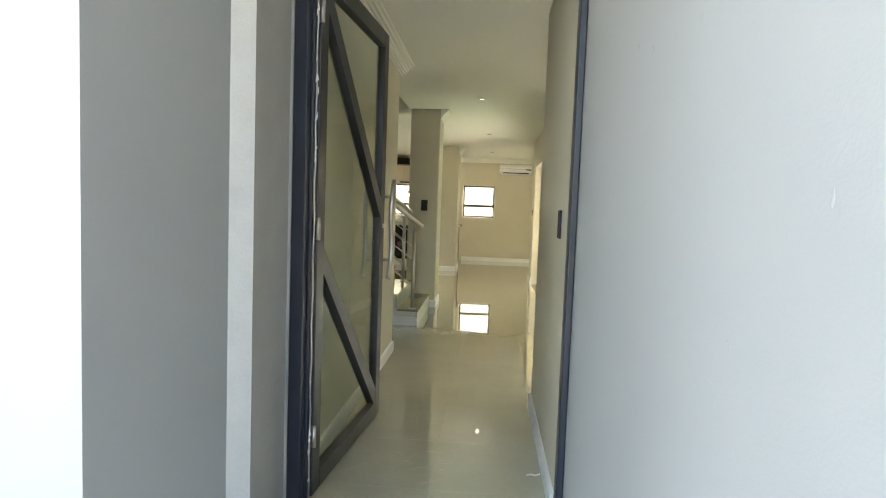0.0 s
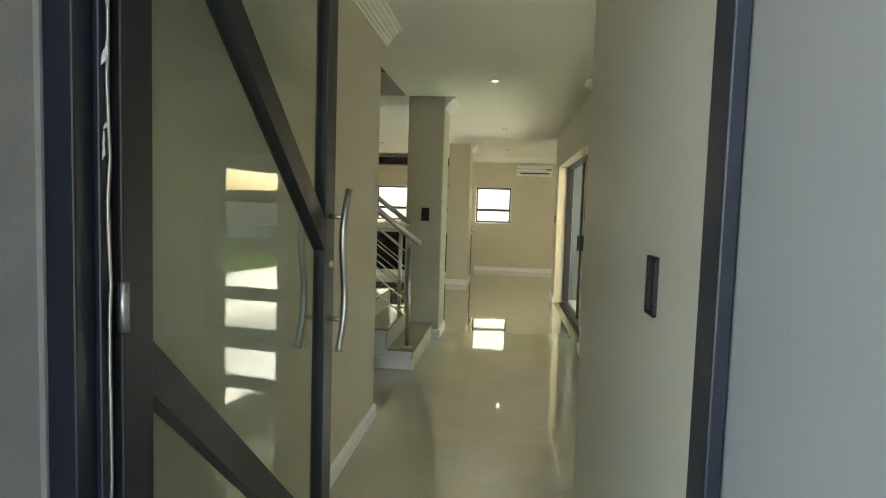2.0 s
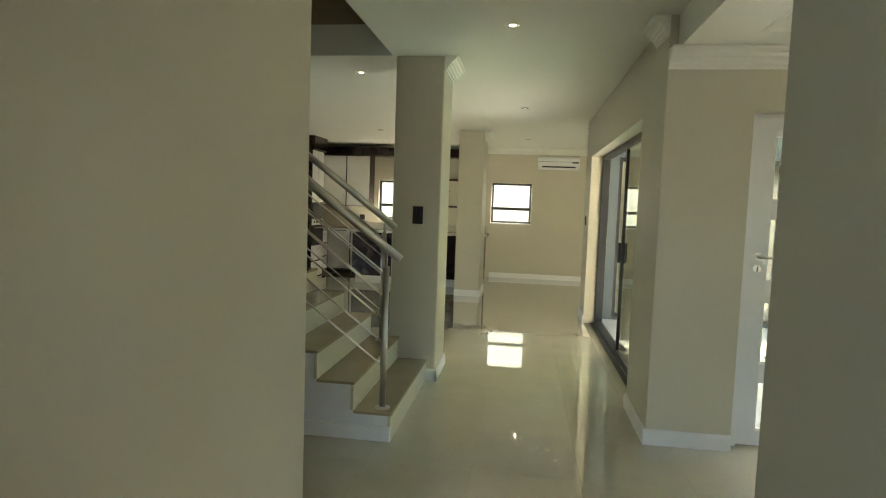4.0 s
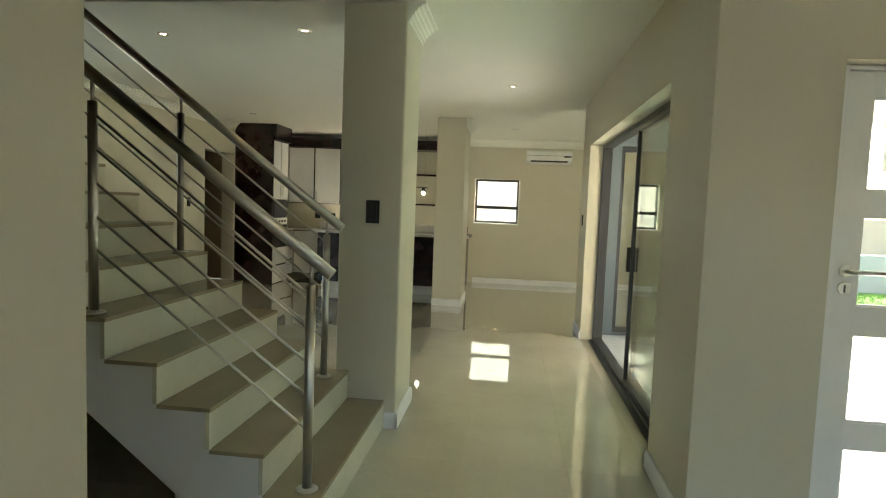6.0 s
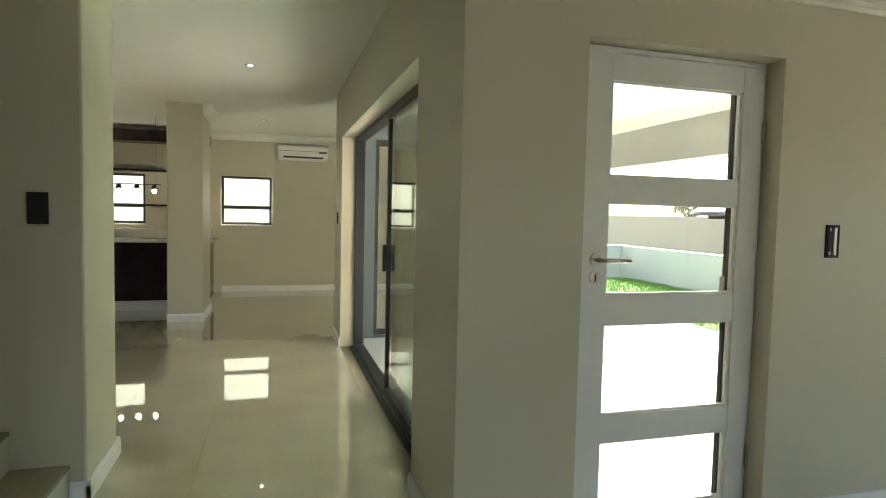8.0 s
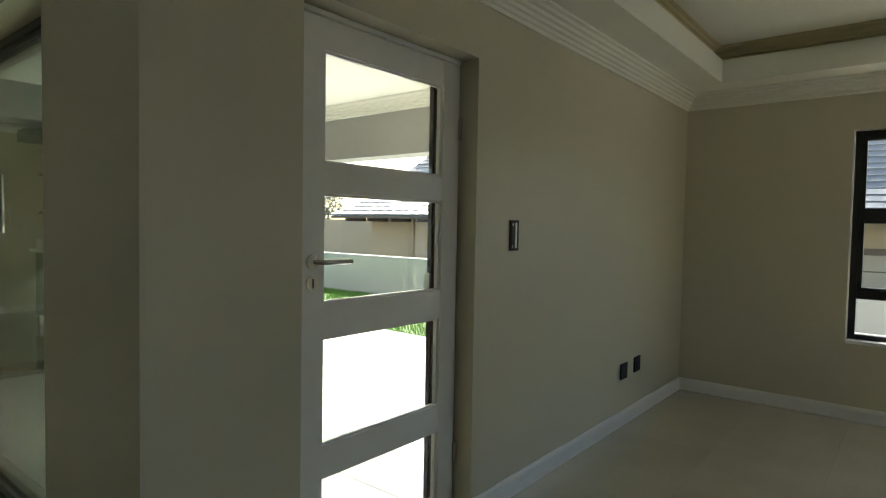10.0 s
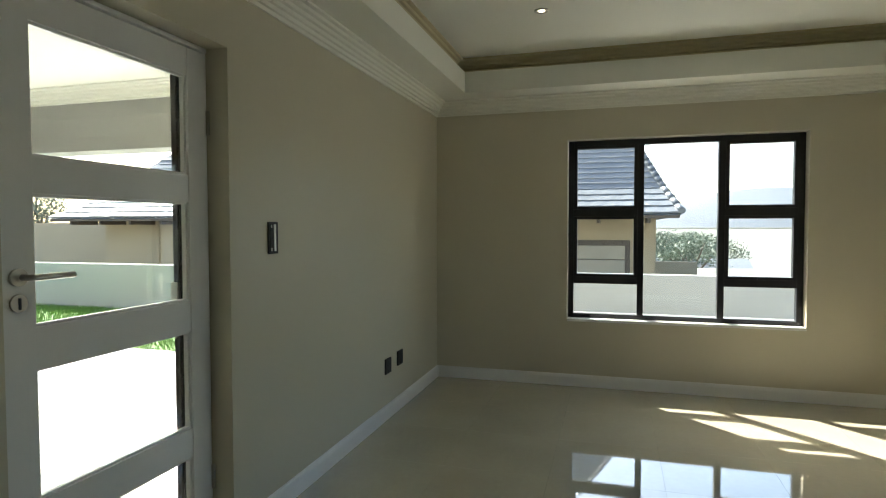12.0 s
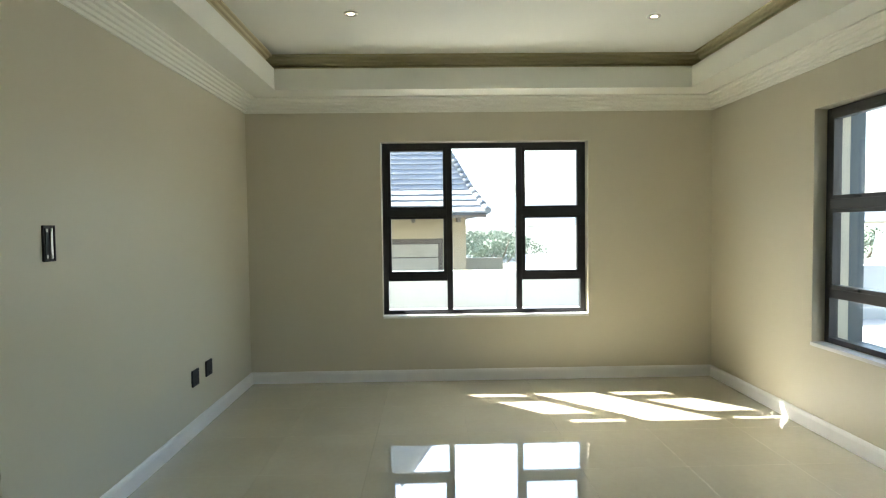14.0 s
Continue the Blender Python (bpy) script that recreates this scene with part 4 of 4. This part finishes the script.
def tree(x, y, z, height, spread, seed, label="leafy green garden tree beyond the walls"):
    rnd = random.Random(seed)
    t = thing("tree", label, "tree", (x, y, z), "distant trees")
    limbs = bmesh.new()
    def limb(p, q, r0, r1):
        a = tube([p, (p + q) / 2 + Vector((rnd.uniform(-0.1, 0.1), rnd.uniform(-0.1, 0.1), 0)), q], r0, 7)
        me = bpy.data.meshes.new("tmp")
        a.to_mesh(me)
        a.free()
        limbs.from_mesh(me)
        bpy.data.meshes.remove(me)
    top = Vector((0, 0, height * 0.55))
    limb(Vector((0, 0, 0)), top, height * 0.03, 0)
    tips = []
    for k in range(8):
        a = rnd.uniform(0, 6.28)
        q = Vector((math.cos(a) * spread * rnd.uniform(0.4, 0.9), math.sin(a) * spread * rnd.uniform(0.4, 0.9), height * rnd.uniform(0.6, 0.95)))
        limb(top * rnd.uniform(0.6, 1), q, height * 0.012, 0)
        tips.append(q)
    part("trunk", limbs, BARK, t)
    verts, faces = [], []
    for q in tips + [top + Vector((0, 0, height * 0.3))]:
        for k in range(150):
            c = q + Vector((rnd.gauss(0, 1), rnd.gauss(0, 1), rnd.gauss(0, 0.7))) * spread * 0.23
            u = Vector((rnd.gauss(0, 1), rnd.gauss(0, 1), rnd.gauss(0, 1))).normalized() * height * 0.022
            w = u.cross(Vector((rnd.gauss(0, 1), rnd.gauss(0, 1), rnd.gauss(0, 1)))).normalized() * height * 0.012
            i = len(verts)
            verts += [c - u, c + w, c + u, c - w]
            faces.append((i, i + 1, i + 2, i + 3))
    me = bpy.data.meshes.new("crown")
    me.from_pydata(verts, [], faces)
    me.materials.append(LEAF)
    cr = new("crown", me)
    cr.parent = t
    tagged(cr, kind="stuff")


for k, (x, y, hgt) in enumerate(((60, -0.6, 5.5), (66, -3.6, 5.0), (72, -7, 5.5), (80, -1.5, 6), (27, 36.5, 4.0), (64, 1.4, 5.5), (90, -5.5, 6), (40, -36, 5), (48, -30, 6), (55, -44, 6), (30, -34, 5))):
    tree(x, y, ground_z(x, y) - 0.1, hgt, hgt * 0.42, 10 + k)


def far_house(x, y, w, d, hgt, z, turn=0):
    h = thing("distant_house", "small pale house far down the slope", "house", (x, y, z), "distant houses")
    h.rotation_euler = (0, 0, radians(turn))
    part("wall", boxes((0, d, 0, w, 0, hgt)), NEIGH, h)
    part("roof", prism([(-0.4, hgt), (d / 2, hgt + 1.2), (d + 0.4, hgt), (d + 0.4, hgt - 0.15), (-0.4, hgt - 0.15)], w + 0.8, lambda u, v, q: (u, q - 0.4, v)), ROOF, h)
    for k in range(3):
        part("window", boxes((-0.03, 0.02, w * (0.2 + 0.28 * k), w * (0.2 + 0.28 * k) + 0.9, hgt * 0.45, hgt * 0.8)), ALU, h)


r3 = random.Random(21)
for k in range(70):
    hgt = r3.uniform(0.6, 1.0)
    src = r3.choice([o for o in bpy.data.objects if o.name.split(".")[0] == "tree" and o.location.x > 50][:5])
    tx = r3.uniform(52, 150)
    ty = 4.9 + tx * r3.uniform(-0.125, 0.03)
    copy_thing(src, pose(tx, ty, ground_z(tx, ty) - 0.1, 0, 0, r3.uniform(0, 360)) @ Matrix.Diagonal((hgt, hgt, hgt, 1)))
structure("wall_far_garden", boxes((20.0, 20.2, 2.5, 3.75, -0.24, 0.30)), NEIGH, "sand coloured garden wall beyond the boundary", "wall")
far_house(52, -5.5, 7, 7, 2.6, -5.2)
far_house(26, -26, 9, 7, 2.6, -3.2, -40)
far_house(38, -22, 9, 7, 2.6, -3.6, -30)


def hills():
    bm = bmesh.new()
    n, rows = 90, 10
    grid = []
    for i in range(rows):
        f = i / (rows - 1)
        row = []
        for k in range(n):
            y = -2600 + 3600 * k / (n - 1)
            peak = 90 * math.exp(-((y + 420) / 260) ** 2) + 60 * math.exp(-((y + 1300) / 500) ** 2) + 28
            z = -2 + peak * math.sin(f * math.pi / 2) + 9 * f * noise.noise(Vector((y * 0.006, f * 3, 0.5)))
            row.append(bm.verts.new((1500 + 500 * f, y, z)))
        grid.append(row)
    for a, b in zip(grid, grid[1:]):
        for k in range(n - 1):
            bm.faces.new((a[k], a[k + 1], b[k + 1], b[k])).smooth = True
    structure("backdrop_hill", bm, HILL, "hazy brown hill on the horizon", "hill")


hills()

# lawn blades beside the boundary wall
verts, faces = [], []
rnd = random.Random(4)
for k in range(26000):
    x, y = rnd.uniform(6.55, 9.4), rnd.uniform(8.2, 16.5)
    a, hh = rnd.uniform(0, 6.28), rnd.uniform(0.03, 0.07)
    dx, dy = math.cos(a) * 0.006, math.sin(a) * 0.006
    i = len(verts)
    verts += [(x - dx, y - dy, -0.06), (x + dx, y + dy, -0.06), (x + rnd.uniform(-0.02, 0.02), y + rnd.uniform(-0.02, 0.02), -0.06 + hh)]
    faces.append((i, i + 1, i + 2))
me = bpy.data.meshes.new("grass")
me.from_pydata(verts, [], faces)
me.materials.append(GRASS)
tagged(new("grass", me), "short bright green grass blades on the lawn", "grass", "", "stuff")


# ---- floor tiles, last ----
def tile_mesh(name, sx, sy, th, mat):
    bm = bmesh.new()
    add_box(bm, 0, sx, 0, sy, -th, 0)
    top = [e for e in bm.edges if all(v.co.z > -1e-6 for v in e.verts)]
    bmesh.ops.bevel(bm, geom=top, offset=0.0003, segments=1, affect="EDGES")
    return mesh_of(name, bm, mat)


def lay(parent, mat, areas, size, z, x_off, y_off, joint=0.0006):
    cache = {}
    for x0, x1, y0, y1 in areas:
        xs = [x0] + [v for v in np.arange(x_off - 20 * size, x_off + 40 * size, size) if x0 + 0.02 < v < x1 - 0.02] + [x1]
        ys = [y0] + [v for v in np.arange(y_off - 20 * size, y_off + 40 * size, size) if y0 + 0.02 < v < y1 - 0.02] + [y1]
        for a, b in zip(xs, xs[1:]):
            for c, d in zip(ys, ys[1:]):
                key = (round(float(b - a), 3), round(float(d - c), 3))
                if key not in cache:
                    cache[key] = tile_mesh("tile", key[0] - joint, key[1] - joint, 0.011, mat)
                t = new("tile", cache[key])
                t.location = (float(a) + joint / 2, float(c) + joint / 2, z)
                t.parent = parent


lay(bpy.data.objects["floor"], TILE, [(0.0, 1.62, 2.0, 4.85), (1.62, 1.81, YS, 4.85), (XW, 1.81, 4.85, YF), (1.81, XE, YS, 6.615), (1.81, 4.6, 11.0, YF)], 0.6, 0.0, 0.75, 2.2)
lay(bpy.data.objects["floor_patio"], PATIO, [(XS + 0.24, 6.55, YN + 0.202, 12.2)], 0.6, -0.01, 2.05, 6.7, 0.005)
